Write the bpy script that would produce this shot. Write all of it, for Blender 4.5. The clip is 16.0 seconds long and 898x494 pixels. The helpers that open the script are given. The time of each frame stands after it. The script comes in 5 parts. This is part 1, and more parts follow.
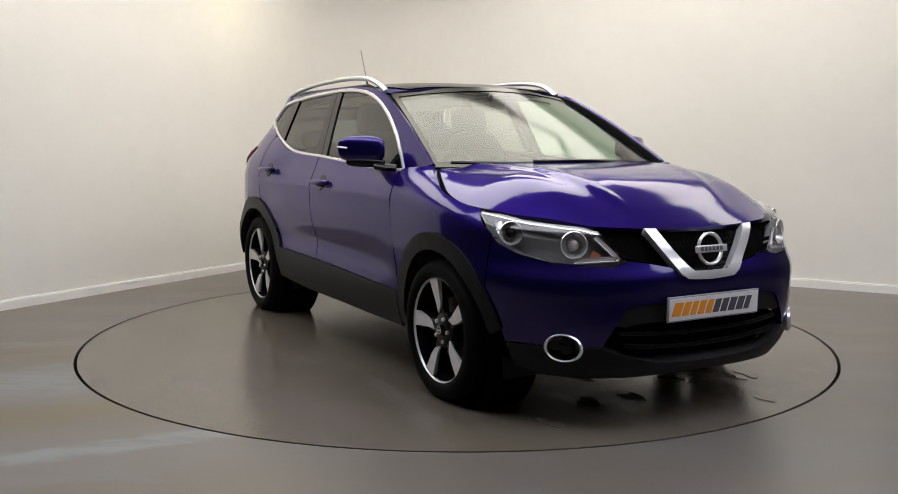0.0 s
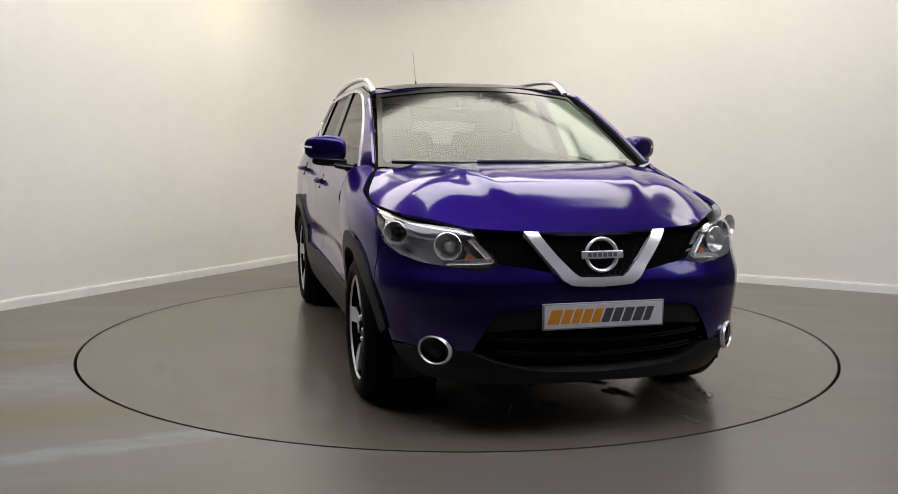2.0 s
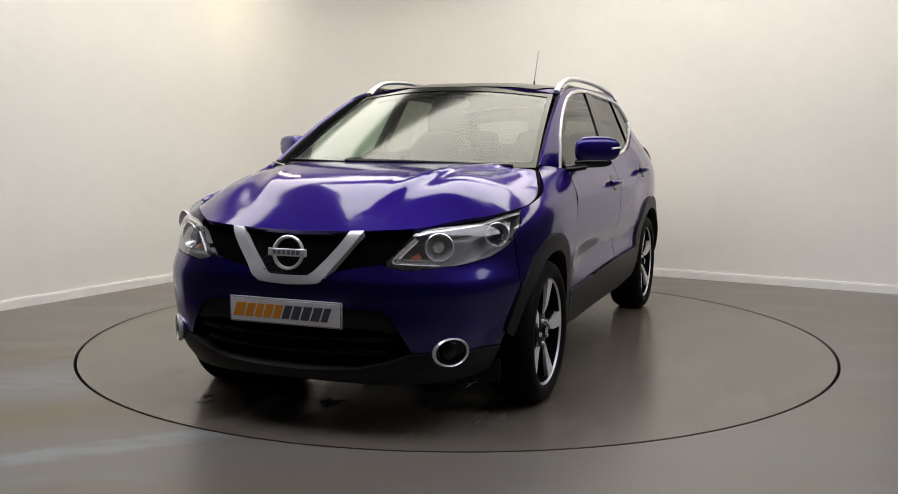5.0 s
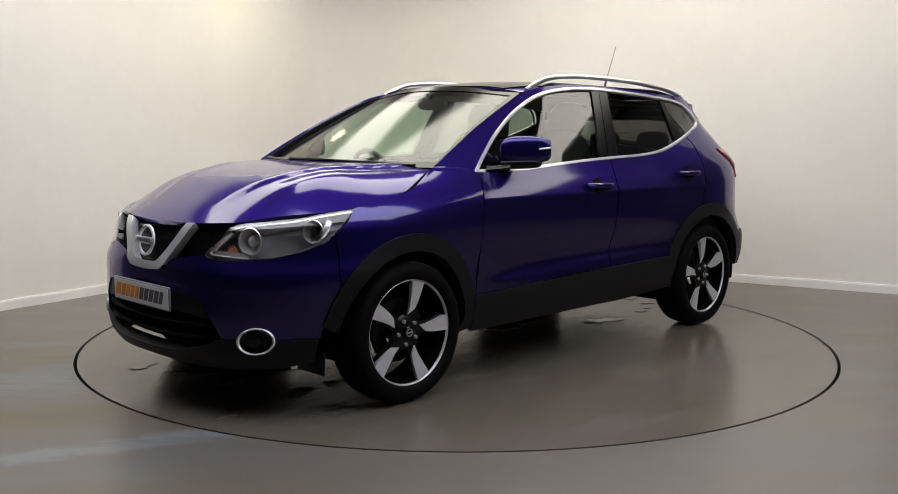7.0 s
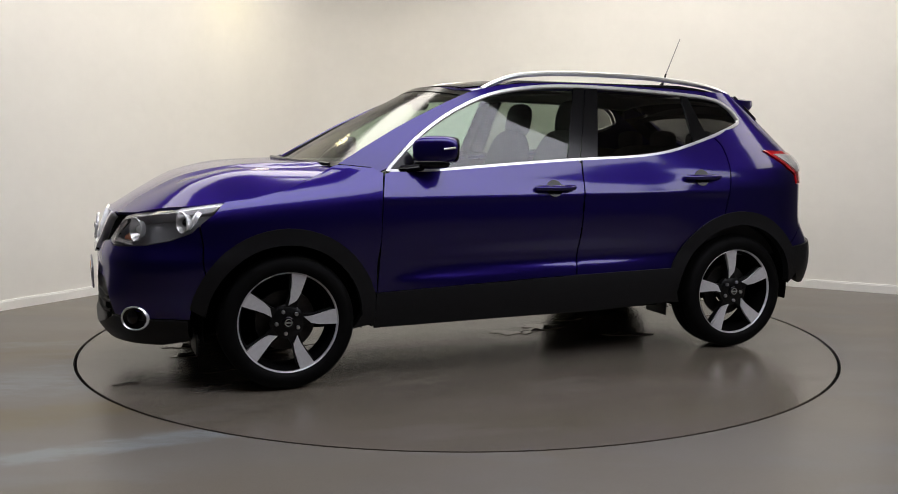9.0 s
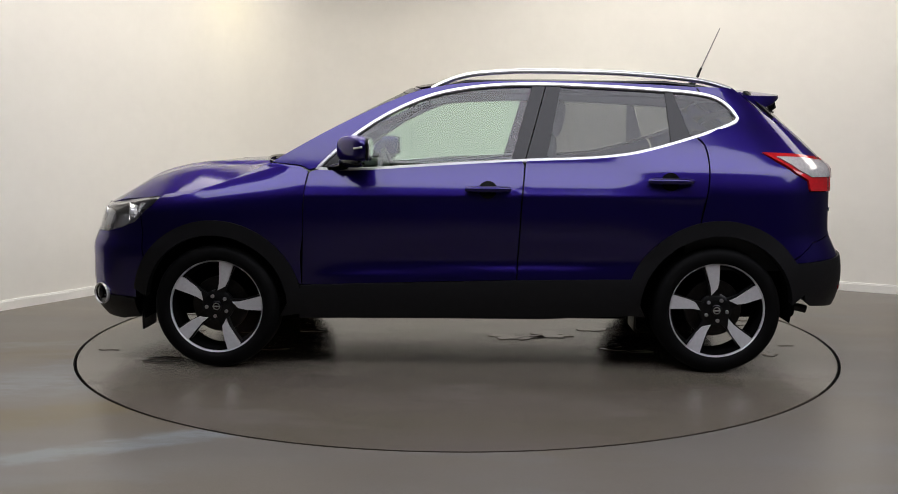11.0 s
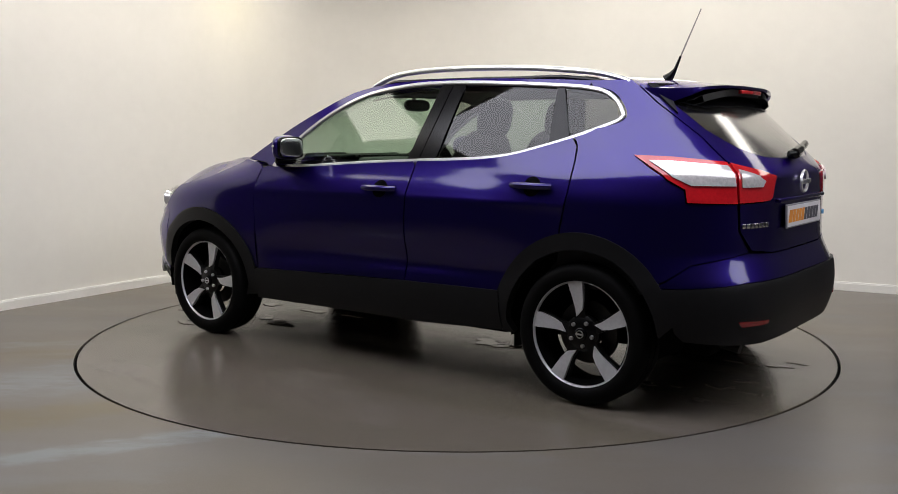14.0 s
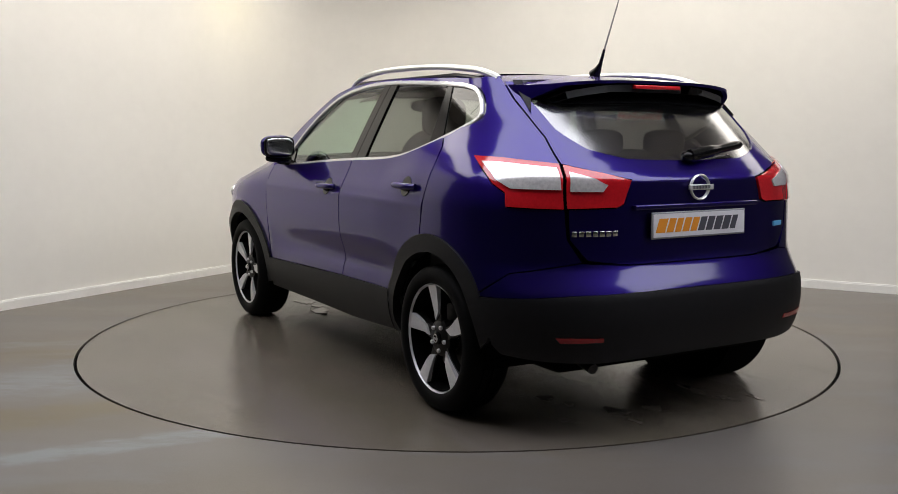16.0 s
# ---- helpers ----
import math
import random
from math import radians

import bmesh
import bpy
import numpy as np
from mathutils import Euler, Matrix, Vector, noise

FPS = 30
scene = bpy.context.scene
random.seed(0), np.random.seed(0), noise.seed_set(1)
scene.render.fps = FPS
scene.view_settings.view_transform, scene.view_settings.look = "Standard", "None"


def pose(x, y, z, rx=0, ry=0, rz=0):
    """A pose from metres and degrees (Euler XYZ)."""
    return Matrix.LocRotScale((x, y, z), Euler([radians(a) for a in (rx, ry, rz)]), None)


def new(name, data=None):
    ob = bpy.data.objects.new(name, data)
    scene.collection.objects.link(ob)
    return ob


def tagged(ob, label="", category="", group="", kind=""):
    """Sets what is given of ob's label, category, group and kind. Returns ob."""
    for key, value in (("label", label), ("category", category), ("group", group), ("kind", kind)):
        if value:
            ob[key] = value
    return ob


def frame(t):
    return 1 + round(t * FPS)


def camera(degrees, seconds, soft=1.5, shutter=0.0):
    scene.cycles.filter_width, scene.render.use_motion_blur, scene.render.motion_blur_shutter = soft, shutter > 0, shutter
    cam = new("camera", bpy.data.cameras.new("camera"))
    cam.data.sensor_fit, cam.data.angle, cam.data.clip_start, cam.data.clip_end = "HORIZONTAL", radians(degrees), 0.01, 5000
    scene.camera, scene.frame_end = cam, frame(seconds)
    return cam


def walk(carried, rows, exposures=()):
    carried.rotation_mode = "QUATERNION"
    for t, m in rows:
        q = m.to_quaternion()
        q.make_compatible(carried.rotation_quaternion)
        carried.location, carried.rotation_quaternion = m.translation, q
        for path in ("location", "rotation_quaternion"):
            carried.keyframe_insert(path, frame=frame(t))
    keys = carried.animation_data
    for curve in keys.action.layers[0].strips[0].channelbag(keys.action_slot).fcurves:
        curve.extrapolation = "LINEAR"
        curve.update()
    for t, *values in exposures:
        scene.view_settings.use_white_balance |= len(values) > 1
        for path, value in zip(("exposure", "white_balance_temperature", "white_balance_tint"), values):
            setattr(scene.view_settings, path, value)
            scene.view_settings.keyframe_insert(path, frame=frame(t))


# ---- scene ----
cam = camera(51.21, 16.0, soft=0.6)
STAND = pose(0, -5.819, 1.243, 90 - 6.813, 0, 0.454) @ pose(0, 0, 0, 0, 0, 0.157)
walk(cam, [(0.0, STAND), (16.0, STAND)])

# ---- light: an enclosed studio, lit by ceiling lights and added wall-wash strips ----
world = bpy.data.worlds.new("world")
scene.world = world
world.use_nodes = True
world.node_tree.nodes["Background"].inputs[0].default_value = (0.6, 0.62, 0.66, 1)
world.node_tree.nodes["Background"].inputs[1].default_value = 0.02
BOX_POWER = 3.6
PANEL_POWER = 3.2
WARM_POWER = 3.0
scene.view_settings.exposure = 0.30


# ---- materials ----
def shader(name, colour, rough=0.5, metal=0.0, coat=0.0, coat_rough=0.05, spread=0.0, scale=8.0, bump=0.0, bump_scale=60.0, rough_spread=0.0, spec=0.5):
    """A Principled material whose colour and roughness vary at two scales, with fine relief."""
    m = bpy.data.materials.new(name)
    m.use_nodes = True
    n, l = m.node_tree.nodes, m.node_tree.links
    b = n["Principled BSDF"]
    b.inputs["Base Color"].default_value = (*colour, 1)
    b.inputs["Roughness"].default_value = rough
    b.inputs["Metallic"].default_value = metal
    b.inputs["Coat Weight"].default_value = coat
    b.inputs["Coat Roughness"].default_value = coat_rough
    b.inputs["Specular IOR Level"].default_value = spec
    co = n.new("ShaderNodeTexCoord")
    if spread or rough_spread:
        big, small = n.new("ShaderNodeTexNoise"), n.new("ShaderNodeTexNoise")
        big.inputs["Scale"].default_value, small.inputs["Scale"].default_value = scale, scale * 9
        big.inputs["Detail"].default_value = 5
        l.new(co.outputs["Object"], big.inputs["Vector"])
        l.new(co.outputs["Object"], small.inputs["Vector"])
        mix = n.new("ShaderNodeMath")
        mix.operation = "MULTIPLY_ADD"
        mix.inputs[1].default_value = 0.35
        l.new(small.outputs[0], mix.inputs[0])
        l.new(big.outputs[0], mix.inputs[2])
        if spread:
            ramp = n.new("ShaderNodeValToRGB")
            ramp.color_ramp.elements[0].position, ramp.color_ramp.elements[1].position = 0.45, 0.9
            ramp.color_ramp.elements[0].color = (*[c * (1 - spread) for c in colour], 1)
            ramp.color_ramp.elements[1].color = (*[min(1, c * (1 + spread)) for c in colour], 1)
            l.new(mix.outputs[0], ramp.inputs[0])
            l.new(ramp.outputs[0], b.inputs["Base Color"])
        if rough_spread:
            r = n.new("ShaderNodeMapRange")
            r.inputs[1].default_value, r.inputs[2].default_value = 0.45, 0.9
            r.inputs[3].default_value, r.inputs[4].default_value = rough - rough_spread, rough + rough_spread
            l.new(mix.outputs[0], r.inputs[0])
            l.new(r.outputs[0], b.inputs["Roughness"])
    if bump:
        t, bp = n.new("ShaderNodeTexNoise"), n.new("ShaderNodeBump")
        t.inputs["Scale"].default_value = bump_scale
        t.inputs["Detail"].default_value = 4
        bp.inputs["Strength"].default_value, bp.inputs["Distance"].default_value = bump, 0.004
        l.new(co.outputs["Object"], t.inputs["Vector"])
        l.new(t.outputs[0], bp.inputs["Height"])
        l.new(bp.outputs[0], b.inputs["Normal"])
    return m


def glazing(name, tint, gloss_rough=0.02, gain=1.0, least=0.07):
    """Thin tinted glass: lets tinted light through and mirrors more at a grazing angle."""
    m = bpy.data.materials.new(name)
    m.use_nodes = True
    n, l = m.node_tree.nodes, m.node_tree.links
    n.remove(n["Principled BSDF"])
    out = n["Material Output"]
    tr, gl, fr, mix = n.new("ShaderNodeBsdfTransparent"), n.new("ShaderNodeBsdfGlossy"), n.new("ShaderNodeLayerWeight"), n.new("ShaderNodeMixShader")
    tr.inputs[0].default_value = (*tint, 1)
    gl.inputs["Roughness"].default_value = gloss_rough
    gl.inputs["Color"].default_value = (gain, gain, gain, 1)
    pw, ma = n.new("ShaderNodeMath"), n.new("ShaderNodeMath")
    pw.operation, ma.operation = "POWER", "MULTIPLY_ADD"
    pw.inputs[1].default_value = 3.0
    ma.inputs[1].default_value, ma.inputs[2].default_value = 0.85, least
    fr.inputs[0].default_value = 0.5
    l.new(fr.outputs["Facing"], pw.inputs[0])
    l.new(pw.outputs[0], ma.inputs[0])
    l.new(ma.outputs[0], mix.inputs[0])
    l.new(tr.outputs[0], mix.inputs[1])
    l.new(gl.outputs[0], mix.inputs[2])
    l.new(mix.outputs[0], out.inputs[0])
    return m


def glowing(name, colour, power):
    m = bpy.data.materials.new(name)
    m.use_nodes = True
    b = m.node_tree.nodes["Principled BSDF"]
    b.inputs["Base Color"].default_value = (0.8, 0.8, 0.8, 1)
    b.inputs["Emission Color"].default_value = (*colour, 1)
    b.inputs["Emission Strength"].default_value = power
    return m


def concrete(name, base, ochre, pale, seed, marks=(), smooth=0.30):
    """Painted, worn workshop floor: broad stains, streaks and fine speckle."""
    m = shader(name, base, 0.4)
    n, l = m.node_tree.nodes, m.node_tree.links
    b = n["Principled BSDF"]
    co, mp = n.new("ShaderNodeTexCoord"), n.new("ShaderNodeMapping")
    mp.inputs["Location"].default_value = (seed, seed * 0.7, 0)
    mp.inputs["Rotation"].default_value = (0, 0, 0.25)
    mp.inputs["Scale"].default_value = (0.45, 1.3, 1)
    l.new(co.outputs["Object"], mp.inputs[0])
    a, c, d = (n.new("ShaderNodeTexNoise") for _ in range(3))
    a.inputs["Scale"].default_value, a.inputs["Detail"].default_value = 1.1, 4
    c.inputs["Scale"].default_value, c.inputs["Detail"].default_value = 2.3, 7
    d.inputs["Scale"].default_value, d.inputs["Detail"].default_value = 160, 3
    l.new(mp.outputs[0], a.inputs["Vector"])
    l.new(mp.outputs[0], c.inputs["Vector"])
    l.new(co.outputs["Object"], d.inputs["Vector"])
    r1, r2, r3 = (n.new("ShaderNodeValToRGB") for _ in range(3))
    r1.color_ramp.elements[0].position, r1.color_ramp.elements[1].position = 0.40, 0.62
    r1.color_ramp.elements[0].color, r1.color_ramp.elements[1].color = (*base, 1), (*ochre, 1)
    r2.color_ramp.elements[0].position, r2.color_ramp.elements[1].position = 0.56, 0.70
    r2.color_ramp.elements[0].color, r2.color_ramp.elements[1].color = (0, 0, 0, 1), (1, 1, 1, 1)
    r3.color_ramp.elements[0].position, r3.color_ramp.elements[1].position = 0.3, 0.7
    r3.color_ramp.elements[0].color, r3.color_ramp.elements[1].color = (0.86, 0.86, 0.86, 1), (1.1, 1.1, 1.1, 1)
    l.new(a.outputs[0], r1.inputs[0])
    l.new(c.outputs[0], r2.inputs[0])
    l.new(d.outputs[0], r3.inputs[0])
    mx, mu = n.new("ShaderNodeMix"), n.new("ShaderNodeMix")
    mx.data_type = mu.data_type = "RGBA"
    mu.blend_type = "MULTIPLY"
    mu.inputs[0].default_value = 1.0
    l.new(r2.outputs[0], mx.inputs[0])
    l.new(r1.outputs[0], mx.inputs[6])
    mx.inputs[7].default_value = (*pale, 1)
    l.new(mx.outputs[2], mu.inputs[6])
    l.new(r3.outputs[0], mu.inputs[7])
    # dirt flecks and scuffs
    fl, fr, fm = n.new("ShaderNodeTexNoise"), n.new("ShaderNodeMapRange"), n.new("ShaderNodeMix")
    fl.inputs["Scale"].default_value, fl.inputs["Detail"].default_value, fl.inputs["Roughness"].default_value = 14, 8, 0.75
    fr.inputs[1].default_value, fr.inputs[2].default_value, fr.inputs[3].default_value, fr.inputs[4].default_value = 0.64, 0.74, 0.0, 0.45
    fm.data_type = "RGBA"
    l.new(mp.outputs[0], fl.inputs["Vector"])
    l.new(fl.outputs[0], fr.inputs[0])
    l.new(fr.outputs[0], fm.inputs[0])
    l.new(mu.outputs[2], fm.inputs[6])
    fm.inputs[7].default_value = (base[0] * 0.45, base[1] * 0.42, base[2] * 0.38, 1)
    last = fm.outputs[2]
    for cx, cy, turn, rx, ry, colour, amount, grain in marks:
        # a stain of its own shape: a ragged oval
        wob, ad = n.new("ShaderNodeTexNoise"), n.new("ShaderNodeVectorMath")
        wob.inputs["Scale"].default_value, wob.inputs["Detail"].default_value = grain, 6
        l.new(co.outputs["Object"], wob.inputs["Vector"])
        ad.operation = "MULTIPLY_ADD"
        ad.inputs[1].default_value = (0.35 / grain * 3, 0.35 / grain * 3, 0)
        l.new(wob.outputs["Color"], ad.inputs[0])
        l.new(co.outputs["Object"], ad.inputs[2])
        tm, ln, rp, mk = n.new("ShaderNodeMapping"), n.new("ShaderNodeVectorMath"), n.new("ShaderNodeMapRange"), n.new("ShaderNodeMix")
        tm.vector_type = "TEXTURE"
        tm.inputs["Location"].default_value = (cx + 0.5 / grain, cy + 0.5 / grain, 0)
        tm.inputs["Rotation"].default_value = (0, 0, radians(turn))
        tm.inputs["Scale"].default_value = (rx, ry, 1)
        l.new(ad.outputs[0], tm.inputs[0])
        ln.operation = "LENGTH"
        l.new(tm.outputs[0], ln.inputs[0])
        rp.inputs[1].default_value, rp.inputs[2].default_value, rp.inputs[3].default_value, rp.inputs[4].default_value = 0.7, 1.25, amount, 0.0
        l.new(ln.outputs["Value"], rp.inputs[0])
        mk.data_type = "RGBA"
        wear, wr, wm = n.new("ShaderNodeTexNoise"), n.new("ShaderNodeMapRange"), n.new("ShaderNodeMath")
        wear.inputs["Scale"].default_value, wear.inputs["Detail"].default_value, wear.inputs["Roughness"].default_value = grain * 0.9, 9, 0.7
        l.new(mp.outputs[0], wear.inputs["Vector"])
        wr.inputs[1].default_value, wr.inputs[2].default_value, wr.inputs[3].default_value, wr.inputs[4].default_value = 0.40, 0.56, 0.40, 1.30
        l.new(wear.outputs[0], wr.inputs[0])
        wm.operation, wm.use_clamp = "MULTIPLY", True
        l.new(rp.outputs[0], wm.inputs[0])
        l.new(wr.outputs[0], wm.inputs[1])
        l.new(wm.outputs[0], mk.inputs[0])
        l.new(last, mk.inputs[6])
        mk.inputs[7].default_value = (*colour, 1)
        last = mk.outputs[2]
    l.new(last, b.inputs["Base Color"])
    rr = n.new("ShaderNodeMapRange")
    rr.inputs[1].default_value, rr.inputs[2].default_value = 0.35, 0.7
    rr.inputs[3].default_value, rr.inputs[4].default_value = smooth, smooth + 0.06
    l.new(c.outputs[0], rr.inputs[0])
    l.new(rr.outputs[0], b.inputs["Roughness"])
    bp = n.new("ShaderNodeBump")
    bp.inputs["Strength"].default_value, bp.inputs["Distance"].default_value = 0.15, 0.003
    l.new(d.outputs[0], bp.inputs["Height"])
    l.new(bp.outputs[0], b.inputs["Normal"])
    return m


PAINT = shader("metallic_blue_paint", (0.0150, 0.0075, 0.116), 0.41, 1.0, 1.0, 0.09, spread=0.12, scale=900)
PAINT.node_tree.nodes["Principled BSDF"].inputs["Specular Tint"].default_value = (0.48, 0.42, 0.80, 1)
CLADDING = shader("textured_black_plastic", (0.0052, 0.0052, 0.0059), 0.48, spread=0.2, scale=30, bump=0.25, bump_scale=420, spec=0.24)
GLOSS_BLACK = shader("gloss_black", (0.004, 0.004, 0.0045), 0.16, spec=0.3)
WHEEL_BLACK = shader("black_wheel_paint", (0.004, 0.004, 0.004), 0.3, spec=0.25)
DARK = shader("matt_black_lining", (0.002, 0.002, 0.002), 0.9, spec=0.05)
CHROME = shader("chrome", (0.82, 0.82, 0.83), 0.16, 1.0)
BRIGHT = shader("bright_satin_chrome", (0.78, 0.78, 0.79), 0.24, 0.55, coat=0.6)
SATIN = shader("satin_aluminium", (0.68, 0.69, 0.70), 0.32, 1.0, spread=0.05, scale=40)
RUBBER = shader("tyre_rubber", (0.0022, 0.0022, 0.0022), 0.65, spread=0.25, scale=20, bump=0.2, bump_scale=150, spec=0.09)
ALLOY = shader("machined_alloy", (0.66, 0.66, 0.67), 0.38, 0.35, coat=0.3, spread=0.06, scale=60)
DISC = shader("brake_steel", (0.05, 0.047, 0.045), 0.5, 1.0, spread=0.25, scale=25)
TRIM = shader("cabin_dark_plastic", (0.014, 0.014, 0.015), 0.6, spread=0.2, scale=20)
FABRIC = shader("dark_seat_fabric", (0.022, 0.021, 0.022), 0.9, spread=0.3, scale=60, bump=0.4, bump_scale=300)
RED_LENS = shader("red_lamp_lens", (0.55, 0.012, 0.018), 0.12, coat=1.0, spread=0.1, scale=90)
CLEAR_LAMP = shader("clear_lamp_lens", (0.66, 0.64, 0.63), 0.14, 0.25, coat=1.0, spread=0.15, scale=70)
DEEP_RED = shader("deep_red_reflector", (0.22, 0.006, 0.008), 0.2, coat=0.6)
AMBER = shader("amber_lens", (0.55, 0.20, 0.10), 0.2, coat=1.0)
REFLECTOR = shader("lamp_reflector", (0.85, 0.85, 0.85), 0.2, 0.6)
LAMP_GREY = shader("lamp_housing_grey", (0.34, 0.34, 0.345), 0.3, 0.45)
PLATE_WHITE = shader("white_plate", (0.74, 0.73, 0.75), 0.35, spread=0.04, scale=30)
PLATE_EDGE = shader("grey_plate_edge", (0.25, 0.25, 0.27), 0.4)
ORANGE = shader("orange_print", (0.80, 0.30, 0.02), 0.45)
CHARCOAL = shader("charcoal_print", (0.07, 0.07, 0.085), 0.45)
BADGE_BLUE = shader("pale_blue_badge", (0.10, 0.35, 0.62), 0.3)
CLEAR_GLASS = glazing("clear_green_glass", (0.80, 0.91, 0.81), 0.10, 0.5)
PRIVACY_GLASS = glazing("dark_privacy_glass", (0.36, 0.37, 0.35), 0.02, 0.5, 0.08)
REAR_GLASS = glazing("dark_rear_glass", (0.30, 0.30, 0.30), 0.16, 0.85, 0.26)
SIDE_GLASS = glazing("clear_side_glass", (0.66, 0.82, 0.71), 0.03, 0.5, 0.11)
LAMP_GLASS = glazing("lamp_cover_glass", (0.93, 0.93, 0.93))
WALL_PAINT = shader("cream_white_wall_paint", (0.80, 0.78, 0.74), 0.7, spread=0.03, scale=1.2, bump=0.05, bump_scale=90)
DARK_WALL = shader("unseen_dark_wall", (0.050, 0.049, 0.052), 0.85, spread=0.1, scale=2)
SKIRTING = shader("white_gloss_skirting", (0.86, 0.85, 0.83), 0.35, spread=0.04, scale=6)
CEILING_PAINT = shader("white_ceiling_paint", (0.40, 0.39, 0.38), 0.85, spread=0.03, scale=2)
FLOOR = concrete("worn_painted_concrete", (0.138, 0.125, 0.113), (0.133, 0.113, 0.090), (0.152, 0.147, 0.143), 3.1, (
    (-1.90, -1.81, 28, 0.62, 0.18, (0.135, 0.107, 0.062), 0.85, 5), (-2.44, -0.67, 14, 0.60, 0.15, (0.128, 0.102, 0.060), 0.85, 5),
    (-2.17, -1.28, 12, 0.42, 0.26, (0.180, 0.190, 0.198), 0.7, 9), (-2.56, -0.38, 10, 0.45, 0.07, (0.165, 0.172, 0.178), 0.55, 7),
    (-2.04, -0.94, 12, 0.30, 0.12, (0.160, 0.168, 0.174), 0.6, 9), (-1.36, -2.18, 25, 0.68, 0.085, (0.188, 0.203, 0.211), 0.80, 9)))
DISC_FLOOR = concrete("turntable_concrete", (0.126, 0.109, 0.092), (0.114, 0.100, 0.076), (0.135, 0.120, 0.105), 9.4, smooth=0.17)
DAMP = shader("wet_floor_film", (0.130, 0.114, 0.097), 0.06, spread=0.15, scale=25)
BOX_GLOW = glowing("warm_soft_glow", (1.0, 0.97, 0.84), BOX_POWER)
AERIAL_GREY = shader("grey_aerial", (0.26, 0.26, 0.26), 0.4)
PANEL_GLOW = glowing("cool_panel_glow", (0.90, 0.90, 1.0), PANEL_POWER)
SPOT_GLOW = glowing("yellow_spot_glow", (1.0, 0.88, 0.52), 16.0)
WARM_GLOW = glowing("added_wall_wash_glow", (1.0, 0.94, 0.86), WARM_POWER)


# ---- body shape ----
def lerp_table(rows, v):
    """Smooth value at v from rows of (v, value)."""
    xs = [r[0] for r in rows]
    ys = [r[1] for r in rows]
    if v <= xs[0]:
        return ys[0]
    if v >= xs[-1]:
        return ys[-1]
    i = max(k for k in range(len(xs)) if xs[k] <= v)
    i = min(i, len(xs) - 2)
    d = [(ys[k + 1] - ys[k]) / (xs[k + 1] - xs[k]) for k in range(len(xs) - 1)]

    def slope(k):
        if k == 0:
            return d[0]
        if k == len(xs) - 1:
            return d[-1]
        a, b = d[k - 1], d[k]
        return 0.0 if a * b <= 0 else 2 * a * b / (a + b)
    h = xs[i + 1] - xs[i]
    u = (v - xs[i]) / h
    m0, m1 = slope(i) * h, slope(i + 1) * h
    return ((2 * u**3 - 3 * u**2 + 1) * ys[i] + (u**3 - 2 * u**2 + u) * m0 + (3 * u**2 - 2 * u**3) * ys[i + 1] + (u**3 - u**2) * m1)


HALF_WIDTH = [(0.16, 0.81), (0.28, 0.862), (0.40, 0.884), (0.50, 0.890), (0.60, 0.897), (0.72, 0.909), (0.84, 0.915), (0.93, 0.910), (0.98, 0.896), (1.04, 0.867), (1.10, 0.840), (1.16, 0.818), (1.25, 0.772)]
HALF_FRONT = [(0.16, 0.81), (0.28, 0.862), (0.40, 0.912), (0.50, 0.924), (0.60, 0.936), (0.68, 0.944), (0.74, 0.943), (0.84, 0.943), (0.90, 0.936), (0.945, 0.918), (0.968, 0.898), (1.0, 0.870), (1.05, 0.813), (1.085, 0.772), (1.10, 0.755)]
HALF_REAR = [(0.16, 0.79), (0.30, 0.855), (0.40, 0.898), (0.55, 0.910), (0.62, 0.907), (0.72, 0.905), (0.84, 0.904), (0.95, 0.902), (1.05, 0.880), (1.15, 0.830), (1.25, 0.766), (1.35, 0.704), (1.45, 0.663), (1.52, 0.640)]
NOSE = [(0.18, 2.08), (0.25, 2.165), (0.33, 2.212), (0.45, 2.212), (0.60, 2.200), (0.66, 2.200), (0.70, 2.190), (0.74, 2.173), (0.80, 2.152), (0.86, 2.125), (0.92, 2.035), (0.97, 1.92), (1.02, 1.76), (1.08, 1.45)]
TAIL = [(0.22, -1.98), (0.34, -2.09), (0.50, -2.125), (0.61, -2.115), (0.68, -2.085), (0.76, -2.055), (0.95, -2.05), (1.08, -2.05), (1.13, -2.01), (1.20, -1.935), (1.30, -1.825), (1.40, -1.705), (1.50, -1.57)]
FX, RX = 0.78, -1.10
FRONT_ROUND = [(0.30, 3.1), (0.60, 3.35), (0.75, 3.1), (0.95, 3.1)]
REAR_ROUND = [(0.60, 3.8), (0.76, 3.5), (1.1, 3.4)]


def front_skin(a, z):
    """Front wrap: a from 0 at the nose to 90 degrees at the door."""
    s, c = math.sin(math.radians(abs(a))), math.cos(math.radians(a))
    f, w, e = lerp_table(NOSE, z), lerp_table(HALF_FRONT, z), 2 / lerp_table(FRONT_ROUND, z)
    k = max(0.0, min(1.0, (abs(a) - 60) / 30)) ** 2
    w = w * (1 - k) + lerp_table(HALF_WIDTH, z) * k
    return (FX + (f - FX) * max(c, 0) ** e, math.copysign(w * s**e, a), z)


